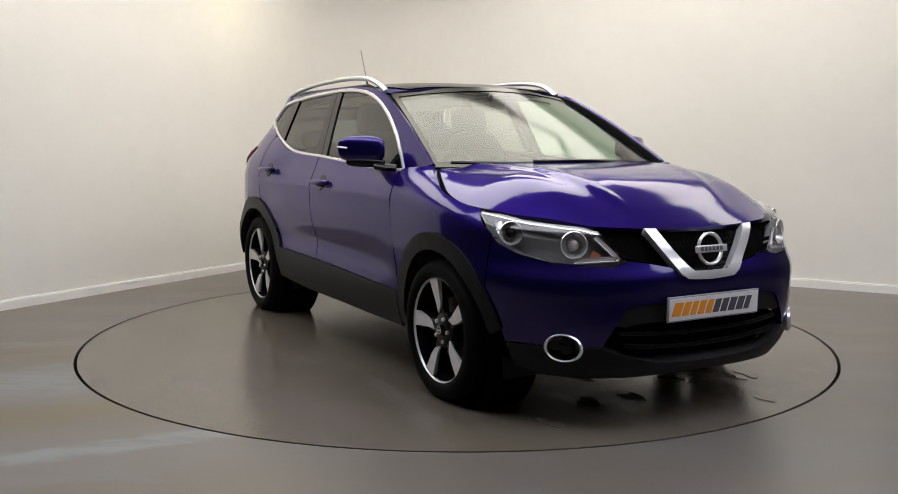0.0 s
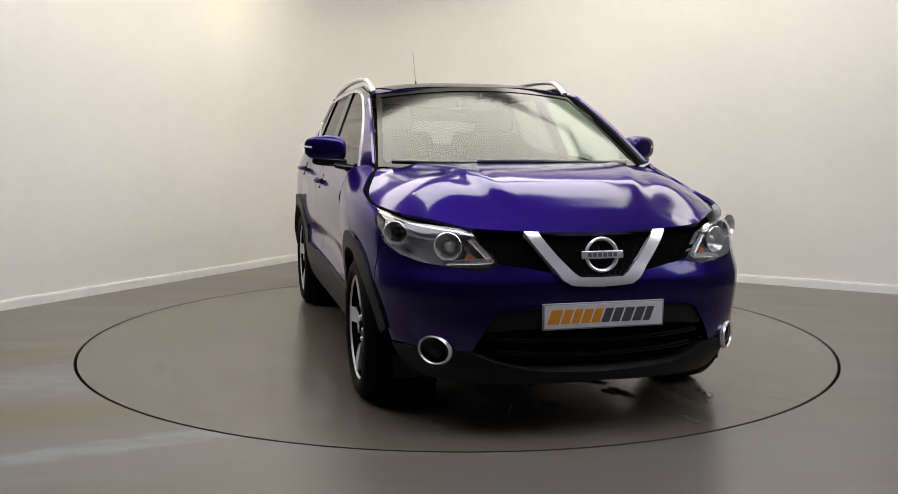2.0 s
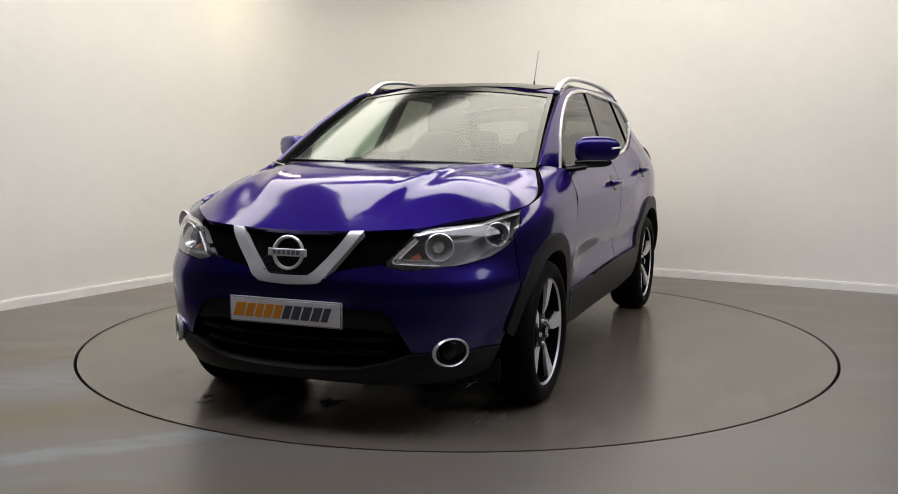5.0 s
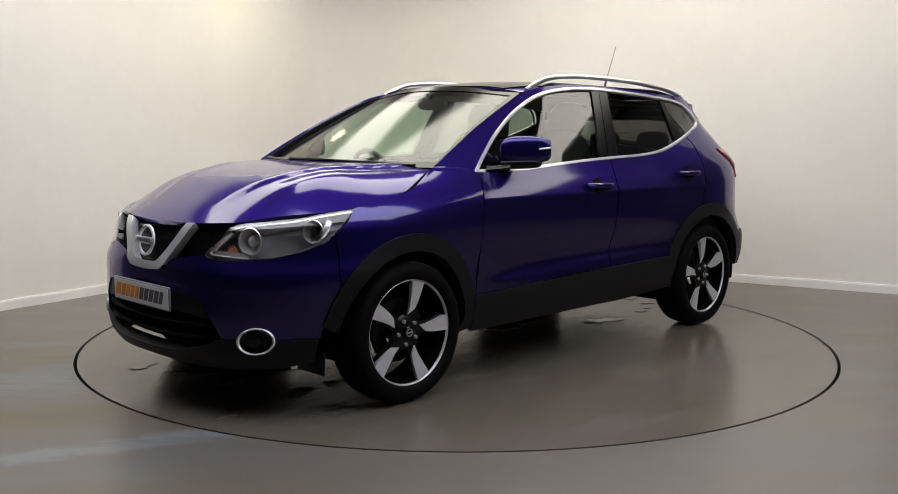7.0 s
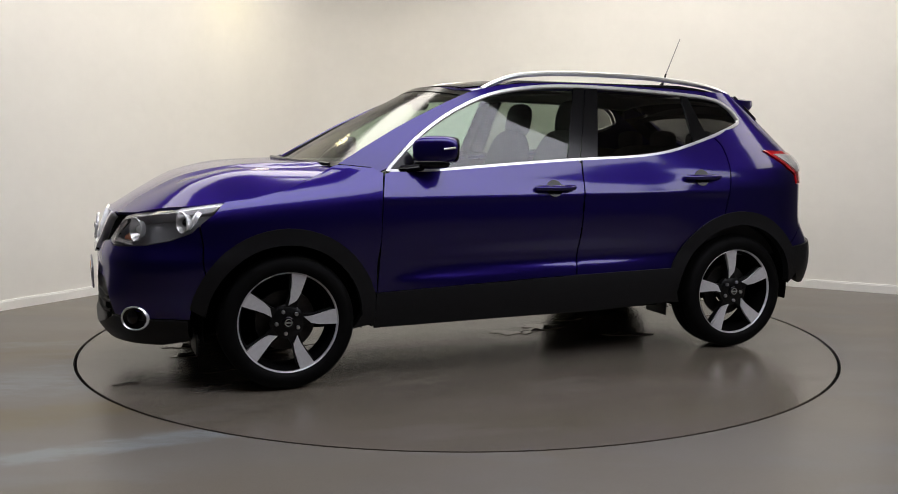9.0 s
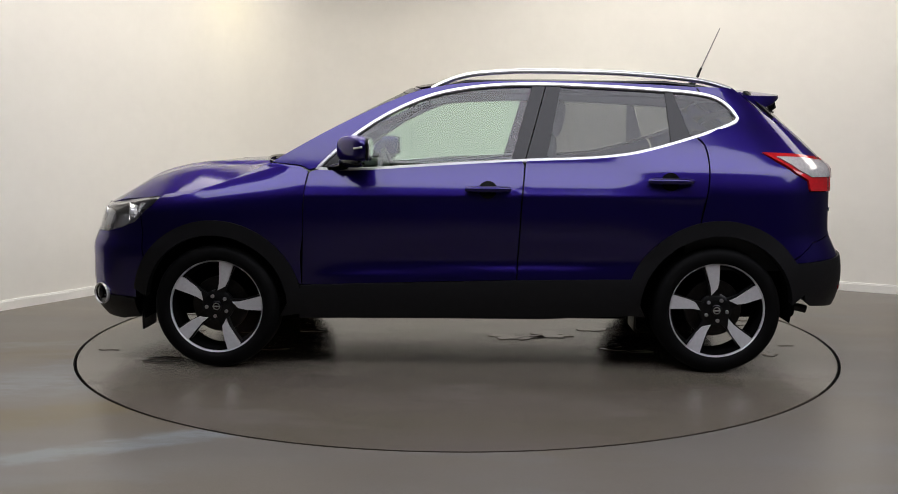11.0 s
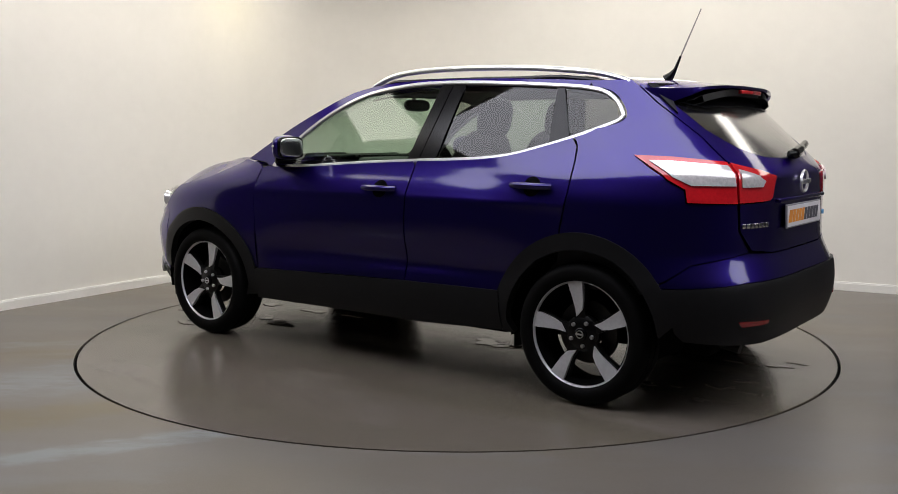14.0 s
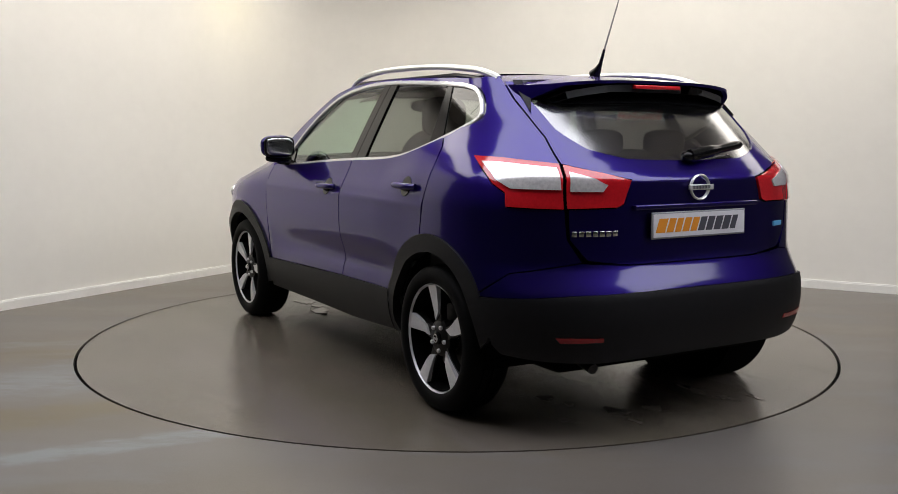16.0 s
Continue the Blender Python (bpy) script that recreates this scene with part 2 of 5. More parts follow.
def rear_skin(a, z):
    """Rear wrap: a from 0 at the middle of the tailgate to 90 degrees at the rear door."""
    s, c = math.sin(math.radians(abs(a))), math.cos(math.radians(a))
    r, w, e = lerp_table(TAIL, z), lerp_table(HALF_REAR, z), 2 / lerp_table(REAR_ROUND, z)
    return (RX + (r - RX) * max(c, 0) ** e, math.copysign(w * s**e, a), z)


def side_skin(x, z):
    y = lerp_table(HALF_WIDTH, z)
    if x < -0.7:
        k = min(1.0, (-0.7 - x) / 0.4)
        k = k * k * (3 - 2 * k)
        y = y * (1 - k) + lerp_table(HALF_REAR, z) * k
    # hollow along the lower doors, shoulder crease above it
    y -= 0.024 * math.exp(-((z - 0.60) / 0.09) ** 2) * max(0.0, 1 - ((x + 0.15) / 0.95) ** 4)
    y += 0.007 * (0.5 - 0.5 * math.tanh((z - 0.545 + 0.03 * x) / 0.010)) * max(0.0, 1 - ((x + 0.05) / 0.85) ** 4)
    y += 0.005 * math.exp(-((z - 0.935) / 0.025) ** 2)
    return (x, y, z)


def glass_skin(x, z):
    y = 0.832 - 0.40 * (z - 1.08) - 0.10 * (z - 1.08) ** 2
    y -= 0.07 * max(0.0, x - 0.1) ** 1.5 + 0.06 * max(0.0, -0.9 - x) ** 1.6
    return (x, y, z)


HOOD_LINE = [(0.80, 1.106), (1.14, 1.106), (1.42, 1.096), (1.73, 1.055), (1.97, 0.958), (2.08, 0.898), (2.14, 0.860), (2.2, 0.80)]
HOOD_DROP = [(0.90, 0.01), (1.06, 0.030), (1.15, 0.064), (1.29, 0.097), (1.45, 0.124), (1.60, 0.148), (1.83, 0.187), (1.99, 0.172), (2.13, 0.105)]


def hood_skin(x, y):
    z = lerp_table(HOOD_LINE, x)
    q = abs(y) / 0.80
    k = max(0.0, min(1.0, (x - 1.45) / 0.55))
    fade = max(0.0, min(1.0, (2.02 - x) / 0.35))
    ridge = 0.56 - 0.27 * (x - 1.1) / 0.9
    z += fade * (0.014 * (0.5 + 0.5 * math.tanh((ridge - abs(y)) / 0.030)) + 0.005 * math.exp(-((abs(y) - ridge + 0.03) / 0.045) ** 2) - 0.007)
    z += 0.020 * math.exp(-((abs(y) - 0.54) / 0.13) ** 2) * math.exp(-((x - 1.62) / 0.26) ** 2)
    z -= lerp_table(HOOD_DROP, x) * q ** (4.5 - 2 * k)
    return (x, y, z)


ROOF_LINE = [(-1.86, 1.470), (-1.75, 1.480), (-1.60, 1.494), (-1.40, 1.511), (-1.10, 1.528), (-0.70, 1.544), (-0.30, 1.548), (0.0, 1.539), (0.20, 1.521), (0.34, 1.498)]


def roof_skin(x, y):
    return (x, y, lerp_table(ROOF_LINE, x) - 0.055 * (abs(y) / 0.62) ** 3.2)


def eased(p):
    """The body's true proportions: slimmer amidships, fuller at the corners, shorter overhangs."""
    x, z = p[0] / 2.2, (p[2] - 0.85) / 0.7
    return Vector((p[0] + 0.0587 * x - 0.0906 * x**3 - 0.0102 * z + 0.0056 * x * z,
                   p[1] * (0.9732 + 0.0130 * z - 0.0061 * x + 0.0154 * x * z + 0.0674 * x * x),
                   p[2] - 0.0086 + 0.0045 * z + 0.0224 * z * z + 0.0071 * x * z - 0.0169 * x * x))


# ---- mesh tools ----
from mathutils import geometry


def part(name, bm, material, parent=None, label="", smooth=True):
    """Link a bmesh as one mesh object under a thing or a part."""
    me = bpy.data.meshes.new(name)
    bm.to_mesh(me)
    bm.free()
    me.materials.append(material)
    for p in me.polygons:
        p.use_smooth = smooth
    if smooth:
        me.set_sharp_from_angle(angle=radians(40))
    ob = new(name, me)
    ob.parent = parent
    return tagged(ob, label)


def curve(points, n=6):
    """Catmull-Rom through the points."""
    out = []
    p = [points[0], *points, points[-1]]
    for i in range(1, len(p) - 2):
        a, b, c, d = p[i - 1], p[i], p[i + 1], p[i + 2]
        for k in range(n):
            t = k / n
            out.append(tuple(0.5 * (2 * b[j] + (c[j] - a[j]) * t + (2 * a[j] - 5 * b[j] + 4 * c[j] - d[j]) * t * t + (3 * b[j] - a[j] - 3 * c[j] + d[j]) * t**3) for j in range(len(b))))
    return out + [tuple(points[-1])]


def arc(cx, cz, r, a0, a1, n=24):
    return [(cx + r * math.cos(radians(a0 + (a1 - a0) * k / n)), cz + r * math.sin(radians(a0 + (a1 - a0) * k / n))) for k in range(n + 1)]


def inside(poly, u, v):
    hit = False
    j = len(poly) - 1
    for i in range(len(poly)):
        (a, b), (c, d) = poly[i], poly[j]
        if (b > v) != (d > v) and u < (c - a) * (v - b) / (d - b) + a:
            hit = not hit
        j = i
    return hit


def resample(poly, step):
    out = []
    for i in range(len(poly)):
        a, b = poly[i], poly[(i + 1) % len(poly)]
        d = math.hypot(b[0] - a[0], b[1] - a[1])
        if d < 1e-5:
            continue
        n = max(1, math.ceil(d / step))
        out += [(a[0] + (b[0] - a[0]) * k / n, a[1] + (b[1] - a[1]) * k / n) for k in range(n)]
    return out


def skin_normal(fn, u, v, e):
    a, b, c, d = (Vector(fn(*q)) for q in ((u + e, v), (u - e, v), (u, v + e), (u, v - e)))
    n = (a - b).cross(c - d)
    return n.normalized() if n.length > 1e-12 else Vector((0, 0, 1))


def patch(name, outline, fn, material, parent, label="", step=0.03, unit=1.0, off=0.0, thick=0.014, flip=False, holes=()):
    """A panel: the part of the skin fn(u, v) inside the outline, with a folded rim. unit: metres for one step of u.
    flip: mirrored to the other side of the car."""
    sc = lambda pts: [(u * unit, v) for u, v in pts]
    loops = [resample(sc(outline), step)] + [resample(sc(h), step) for h in holes]
    verts, edges = [], []
    for lp in loops:
        s = len(verts)
        verts += lp
        edges += [(s + i, s + (i + 1) % len(lp)) for i in range(len(lp))]
    us, vs = [p[0] for p in loops[0]], [p[1] for p in loops[0]]
    rim = np.array(verts)
    row, v = 0, min(vs) + step * 0.5
    while v < max(vs):
        u = min(us) + (step * 0.5 if row % 2 else step)
        while u < max(us):
            if inside(loops[0], u, v) and not any(inside(h, u, v) for h in loops[1:]) and np.min(np.hypot(rim[:, 0] - u, rim[:, 1] - v)) > step * 0.55:
                verts.append((u, v))
            u += step
        v += step * 0.87
        row += 1
    vo, _, fo, *_ = geometry.delaunay_2d_cdt([Vector(p) for p in verts], edges, [], 0, 1e-6)
    mir = -1.0 if flip else 1.0
    pts, nor = [], []
    for p in vo:
        u, v = p[0] / unit, p[1]
        a = Vector(fn(u, v))
        n = skin_normal(lambda s, t: fn(s / unit, t), p[0], p[1], 0.004)
        if n.dot(a - Vector((a.x * 0.75, 0, 0.65))) < 0:
            n.negate()
        a += n * off
        pts.append(Vector((a.x, a.y * mir, a.z)))
        nor.append(Vector((n.x, n.y * mir, n.z)))
    tris, count = [], {}
    for f in fo:
        cu, cv = sum(vo[i][0] for i in f) / 3, sum(vo[i][1] for i in f) / 3
        if not inside(loops[0], cu, cv) or any(inside(h, cu, cv) for h in loops[1:]):
            continue
        a, b, c = f[:3]
        g = (pts[b] - pts[a]).cross(pts[c] - pts[a])
        if g.length < 1e-10:
            continue
        if g.dot(nor[a]) < 0:
            b, c = c, b
        tris.append((a, b, c))
        for e in ((a, b), (b, c), (c, a)):
            count[e] = count.get(e, 0) + 1
    rim_edges = [e for e in count if (e[1], e[0]) not in count]
    top, low = {}, {}
    allp, alln = list(pts), list(nor)
    zero = Vector((0, 0, 0))
    for e in rim_edges:
        for i in e:
            if i not in top:
                top[i] = len(allp)
                allp.append(pts[i])
                low[i] = len(allp) 
                allp.append(pts[i] - nor[i] * thick)
                alln += [zero, zero]
    faces = tris + [(top[b], top[a], low[a], low[b]) for a, b in rim_edges]
    me = bpy.data.meshes.new(name)
    me.from_pydata([tuple(eased(p)) for p in allp], [], faces)
    me.materials.append(material)
    for p in me.polygons:
        p.use_smooth = True
    me.update()
    me.normals_split_custom_set_from_vertices([tuple(n) for n in alln])
    ob = new(name, me)
    ob.parent = parent
    return tagged(ob, label)


def ribbon(name, path, fn, width, material, parent, off=0.006, thick=0.01, closed=True, flip=False, label=""):
    """A raised strip of that width along a path on the skin."""
    path = resample(path, 0.02) if closed else [p for i in range(len(path) - 1) for p in resample([path[i], path[i + 1]], 0.02)[: max(1, math.ceil(math.hypot(path[i + 1][0] - path[i][0], path[i + 1][1] - path[i][1]) / 0.02))]] + [path[-1]]
    mir = -1 if flip else 1
    bm = bmesh.new()
    rows = []
    m = len(path)
    for i in range(m):
        a, b = (path[i - 1], path[(i + 1) % m]) if closed else (path[max(0, i - 1)], path[min(m - 1, i + 1)])
        p = Vector(fn(*path[i]))
        t = (Vector(fn(*b)) - Vector(fn(*a))).normalized()
        n = skin_normal(fn, *path[i], 0.004)
        if n.dot(p - Vector((p.x * 0.75, 0, 0.65))) < 0:
            n.negate()
        s = t.cross(n).normalized() * width / 2
        ring = [p - s - n * thick, p - s + n * off * 0.5, p - s * 0.6 + n * off, p + s * 0.6 + n * off, p + s + n * off * 0.5, p + s - n * thick]
        rows.append([bm.verts.new((q.x, q.y * mir, q.z)) for q in ring])
    for i in range(m if closed else m - 1):
        a, b = rows[i], rows[(i + 1) % m]
        for k in range(5):
            bm.faces.new((a[k], a[k + 1], b[k + 1], b[k]))
    if not closed:
        bm.faces.new(rows[0])
        bm.faces.new(rows[-1])
    bmesh.ops.recalc_face_normals(bm, faces=bm.faces)
    return part(name, bm, material, parent, label)


def box(bm, x0, x1, y0, y1, z0, z1, bevel=0.0, m=None):
    r = bmesh.ops.create_cube(bm, size=1.0)
    mm = Matrix.Translation(((x0 + x1) / 2, (y0 + y1) / 2, (z0 + z1) / 2)) @ Matrix.Diagonal((abs(x1 - x0), abs(y1 - y0), abs(z1 - z0), 1))
    bmesh.ops.transform(bm, matrix=(m or Matrix()) @ mm, verts=r["verts"])
    if bevel:
        es = list({e for v in r["verts"] for e in v.link_edges})
        bmesh.ops.bevel(bm, geom=es, offset=bevel, segments=3, profile=0.5, affect="EDGES")
    return bm


def revolve(bm, profile, n=64, m=None, a0=0.0, a1=360.0):
    """Turn a profile of (radius, height) about z, then place it by m."""
    m = m or Matrix()
    full = abs(a1 - a0) > 359.9
    rows = []
    for i in range(n if full else n + 1):
        a = radians(a0 + (a1 - a0) * i / n)
        rows.append([bm.verts.new(m @ Vector((r * math.cos(a), r * math.sin(a), h))) for r, h in profile])
    for i in range(len(rows) if full else len(rows) - 1):
        a, b = rows[i], rows[(i + 1) % len(rows)]
        for k in range(len(profile) - 1):
            bm.faces.new((a[k], b[k], b[k + 1], a[k + 1]))
    bmesh.ops.remove_doubles(bm, verts=bm.verts, dist=1e-5)
    bmesh.ops.recalc_face_normals(bm, faces=bm.faces)
    return bm


def tube(bm, pts, r, n=10, squash=1.0):
    """A round bar along the points; r a radius or one a point."""
    rows = []
    for i, p in enumerate(pts):
        p = Vector(p)
        t = (Vector(pts[min(i + 1, len(pts) - 1)]) - Vector(pts[max(i - 1, 0)])).normalized()
        s = t.cross(Vector((0, 0, 1)) if abs(t.z) < 0.9 else Vector((1, 0, 0))).normalized()
        u = s.cross(t)
        q = r[i] if isinstance(r, (list, tuple)) else r
        rows.append([bm.verts.new(p + s * q * math.cos(2 * math.pi * k / n) + u * q * squash * math.sin(2 * math.pi * k / n)) for k in range(n)])
    for a, b in zip(rows, rows[1:]):
        for k in range(n):
            bm.faces.new((a[k], a[(k + 1) % n], b[(k + 1) % n], b[k]))
    bm.faces.new(rows[0])
    bm.faces.new(rows[-1])
    bmesh.ops.recalc_face_normals(bm, faces=bm.faces)
    return bm


def blob(bm, centre, size, power=3.0, nu=28, nv=16, m=None, shape=None):
    """A rounded block (superellipsoid) of half sizes size."""
    def sp(v, e):
        return math.copysign(abs(v) ** e, v)
    rows = []
    e = 2 / power
    for j in range(nv + 1):
        f = -math.pi / 2 + math.pi * j / nv
        row = []
        for i in range(nu):
            a = 2 * math.pi * i / nu
            q = Vector((sp(math.cos(f), e) * sp(math.cos(a), e), sp(math.cos(f), e) * sp(math.sin(a), e), sp(math.sin(f), e)))
            if shape:
                q = shape(q)
            q = Vector((q.x * size[0], q.y * size[1], q.z * size[2]))
            row.append(bm.verts.new((m @ q if m else q) + Vector(centre)))
        rows.append(row)
    for a, b in zip(rows, rows[1:]):
        for i in range(nu):
            bm.faces.new((a[i], a[(i + 1) % nu], b[(i + 1) % nu], b[i]))
    bmesh.ops.remove_doubles(bm, verts=bm.verts, dist=1e-4)
    bmesh.ops.recalc_face_normals(bm, faces=bm.faces)
    return bm


# ---- the studio ----
TABLE_R = 2.249
CORNER = Vector((-1.18, 4.06))
LEFT_WAY, RIGHT_WAY = Vector((-0.519, -0.855)), Vector((0.880, -0.474))
HEIGHT = 3.1


def wall_line():
    """Plan of the room's inner face, counter-clockwise from the wall left of the corner, with the corner rounded."""
    r = 0.75
    a, b = CORNER + LEFT_WAY * r, CORNER + RIGHT_WAY * r
    bend = []
    for k in range(17):
        t = k / 16
        bend.append(a * (1 - t) ** 2 + CORNER * 2 * t * (1 - t) + b * t * t)
    return [CORNER + LEFT_WAY * 5.0] + bend + [CORNER + RIGHT_WAY * 5.4]


def rear_line():
    """Plan of the unseen walls behind and beside the camera, dark to darken the car's reflections."""
    return [CORNER + RIGHT_WAY * 5.4, CORNER + RIGHT_WAY * 9.0, Vector((6.5, -8.6)), Vector((-4.0, -8.6)), CORNER + LEFT_WAY * 9.6, CORNER + LEFT_WAY * 5.0]


def band(bm, line, z0, z1, inner, outer):
    """A band along the plan between two offsets outward from its inner face."""
    n = len(line)
    def at(i, d):
        p = line[i]
        a = line[i - 1] if i else p * 2 - line[1]
        b = line[i + 1] if i < n - 1 else p * 2 - line[n - 2]
        u, v = (p - a).normalized(), (b - p).normalized()
        q = (Vector((-u.y, u.x)) + Vector((-v.y, v.x))).normalized()
        k = max(0.4, q.dot(Vector((-u.y, u.x))))
        return p + q * d / k
    rows = [[bm.verts.new((*at(i, d), z)) for d, z in ((inner, z0), (inner, z1), (outer, z1), (outer, z0))] for i in range(n)]
    for i in range(n - 1):
        a, b = rows[i], rows[i + 1]
        for k in range(4):
            bm.faces.new((a[k], a[(k + 1) % 4], b[(k + 1) % 4], b[k]))
    bm.faces.new(rows[0])
    bm.faces.new(rows[-1])
    bmesh.ops.recalc_face_normals(bm, faces=bm.faces)


def studio():
    line = wall_line()
    bm = bmesh.new()
    band(bm, line, -0.05, HEIGHT, 0.0, 0.15)
    tagged(part("wall_studio", bm, WALL_PAINT), "smooth cream-white painted studio wall with a rounded corner", "wall", kind="structure")
    # unseen wall, coloured dark so the car's sides reflect little light
    bm = bmesh.new()
    band(bm, rear_line(), -0.05, HEIGHT, 0.0, 0.15)
    tagged(part("wall_rear", bm, DARK_WALL), "unseen charcoal wall behind, added to darken the car's reflections", "wall", kind="structure")
    bm = bmesh.new()
    band(bm, line, 0.0, 0.060, -0.018, -0.001)
    band(bm, line, 0.060, 0.070, -0.012, -0.001)
    tagged(part("baseboard", bm, SKIRTING), "narrow white baseboard along the studio wall", "baseboard", kind="structure")
    # floor with a round opening for the turntable
    bm = bmesh.new()
    n = 128
    ring = [bm.verts.new((TABLE_R * math.cos(2 * math.pi * k / n), TABLE_R * math.sin(2 * math.pi * k / n), 0)) for k in range(n)]
    low = [bm.verts.new((v.co.x, v.co.y, -0.06)) for v in ring]
    mid = [bm.verts.new((v.co.x * 1.25, v.co.y * 1.25, 0)) for v in ring]
    far = [bm.verts.new((v.co.x * 7, v.co.y * 7, 0)) for v in ring]
    for k in range(n):
        j = (k + 1) % n
        bm.faces.new((ring[k], mid[k], mid[j], ring[j]))
        bm.faces.new((mid[k], far[k], far[j], mid[j]))
        bm.faces.new((low[k], ring[k], ring[j], low[j]))
    bmesh.ops.recalc_face_normals(bm, faces=bm.faces)
    for f in bm.faces:
        if abs(f.normal.z) > 0.5 and f.normal.z < 0:
            f.normal_flip()
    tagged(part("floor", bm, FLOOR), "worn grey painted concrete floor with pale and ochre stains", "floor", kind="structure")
    bm = bmesh.new()
    revolve(bm, [(0.0, -0.06), (2.5, -0.06), (2.5, -0.12), (0.0, -0.12)], 64)
    tagged(part("pit", bm, DARK), "dark shallow pit under the turntable", "pit", kind="structure")
    bm = bmesh.new()
    box(bm, -9.5, 10, -9.5, 5, HEIGHT, HEIGHT + 0.1)
    tagged(part("ceiling", bm, CEILING_PAINT, smooth=False), "plain white painted ceiling", "ceiling", kind="structure")


def light_bank(x, y, w, d, turn, glow, label):
    """A flush bank of light: frame and glowing diffusers end to end."""
    ob = tagged(new("ceiling_light"), label, "ceiling light", "ceiling light banks")
    ob.matrix_basis = pose(x, y, HEIGHT, 0, 0, turn)
    bm = bmesh.new()
    for s in (-1, 1):
        box(bm, -w / 2 - 0.04, w / 2 + 0.04, s * d / 2 - 0.03, s * d / 2 + 0.03, -0.04, -0.001)
        box(bm, s * w / 2 - 0.03, s * w / 2 + 0.03, -d / 2 + 0.035, d / 2 - 0.035, -0.04, -0.001)
    part("frame", bm, SKIRTING, ob, smooth=False)
    n = 8
    for k in range(n):
        bm = bmesh.new()
        x0 = -w / 2 + 0.035 + k * (w - 0.07) / n
        box(bm, x0, x0 + (w - 0.07) / n - 0.012, -d / 2 + 0.04, d / 2 - 0.04, -0.025, -0.004)
        part("diffuser", bm, glow, ob, smooth=False)
    return ob


def downlight(x, y, z):
    ob = tagged(new("downlight"), "small round yellow-white lamp hanging near the wall", "downlight")
    ob.matrix_basis = pose(x, y, z)
    bm = bmesh.new()
    revolve(bm, [(0.0, 0.0), (0.10, 0.0), (0.10, 0.08), (0.012, 0.10), (0.012, HEIGHT - z - 0.002), (0.0, HEIGHT - z - 0.002)], 24)
    part("stem", bm, SKIRTING, ob)
    bm = bmesh.new()
    r = 0.095
    revolve(bm, [(r + 0.005, -0.002), (r + 0.04, -0.002), (r + 0.035, -0.014), (r + 0.005, -0.02), (r, -0.004)], 32)
    part("trim_ring", bm, SKIRTING, ob)
    bm = bmesh.new()
    revolve(bm, [(0.0, -0.012), (r, -0.012), (r, -0.004), (0.0, -0.004)], 32)
    part("lamp_face", bm, SPOT_GLOW, ob)
    return ob


def turntable():
    ob = tagged(new("turntable"), "round grey-brown concrete turntable with a thin dark edge gap", "turntable")
    bm = bmesh.new()
    revolve(bm, [(0.0, -0.001), (TABLE_R - 0.018, -0.001), (TABLE_R - 0.018, -0.05), (0.0, -0.05)], 160)
    part("disc", bm, DISC_FLOOR, ob)
    # black ring set in the gap to stand for its shade
    bm = bmesh.new()
    revolve(bm, [(TABLE_R - 0.0175, -0.050), (TABLE_R - 0.0175, -0.014), (TABLE_R - 0.003, -0.014), (TABLE_R - 0.003, -0.050)], 160)
    part("edge_seal", bm, DARK, ob, "black ring that darkens the gap round the disc")
    # thin splashes of water that dripped from the car
    rng = random.Random(5)
    for cx, cy, r in ((-0.32, 0.10, 0.10), (-0.58, 0.04, 0.13), (-0.44, 0.13, 0.06), (-1.02, 0.42, 0.10), (-0.92, 0.36, 0.05), (1.67, 0.02, 0.07), (1.66, -0.23, 0.09), (1.23, 0.02, 0.07), (0.91, -0.03, 0.06), (1.61, 0.73, 0.06), (-1.80, 0.23, 0.06), (-1.98, 0.26, 0.03), (-1.90, -0.37, 0.05), (-1.81, 0.51, 0.04), (-1.62, 0.35, 0.03), (-1.86, 0.05, 0.05), (1.62, 0.83, 0.06), (2.0, 0.54, 0.04), (1.50, 0.42, 0.08), (1.11, 0.46, 0.10), (1.30, 0.40, 0.05), (-0.89, -0.14, 0.08), (-1.96, -0.50, 0.04), (-1.72, -0.34, 0.06), (-1.48, 0.39, 0.05), (1.83, -0.57, 0.06)):
        bm = bmesh.new()
        ph = [rng.uniform(0, 6.28) for _ in range(4)]
        out = []
        for k in range(40):
            a = 2 * math.pi * k / 40
            q = r * (0.75 + 0.28 * math.sin(2 * a + ph[0]) + 0.20 * math.sin(3 * a + ph[1]) + 0.12 * math.sin(7 * a + ph[2]) + 0.07 * math.sin(11 * a + ph[3]))
            out.append(Vector((cx + q * math.cos(a) * 1.4, cy + q * math.sin(a) * 0.7, 0.0025)))
        top = [bm.verts.new(v) for v in out]
        bot = [bm.verts.new((cx + (v.x - cx) * 1.03, cy + (v.y - cy) * 1.03, -0.0005)) for v in out]
        bm.faces.new(top)
        for k in range(40):
            bm.faces.new((bot[k], bot[(k + 1) % 40], top[(k + 1) % 40], top[k]))
        bmesh.ops.recalc_face_normals(bm, faces=bm.faces)
        part("puddle", bm, DAMP, ob, "small pale wet splash")
    return ob


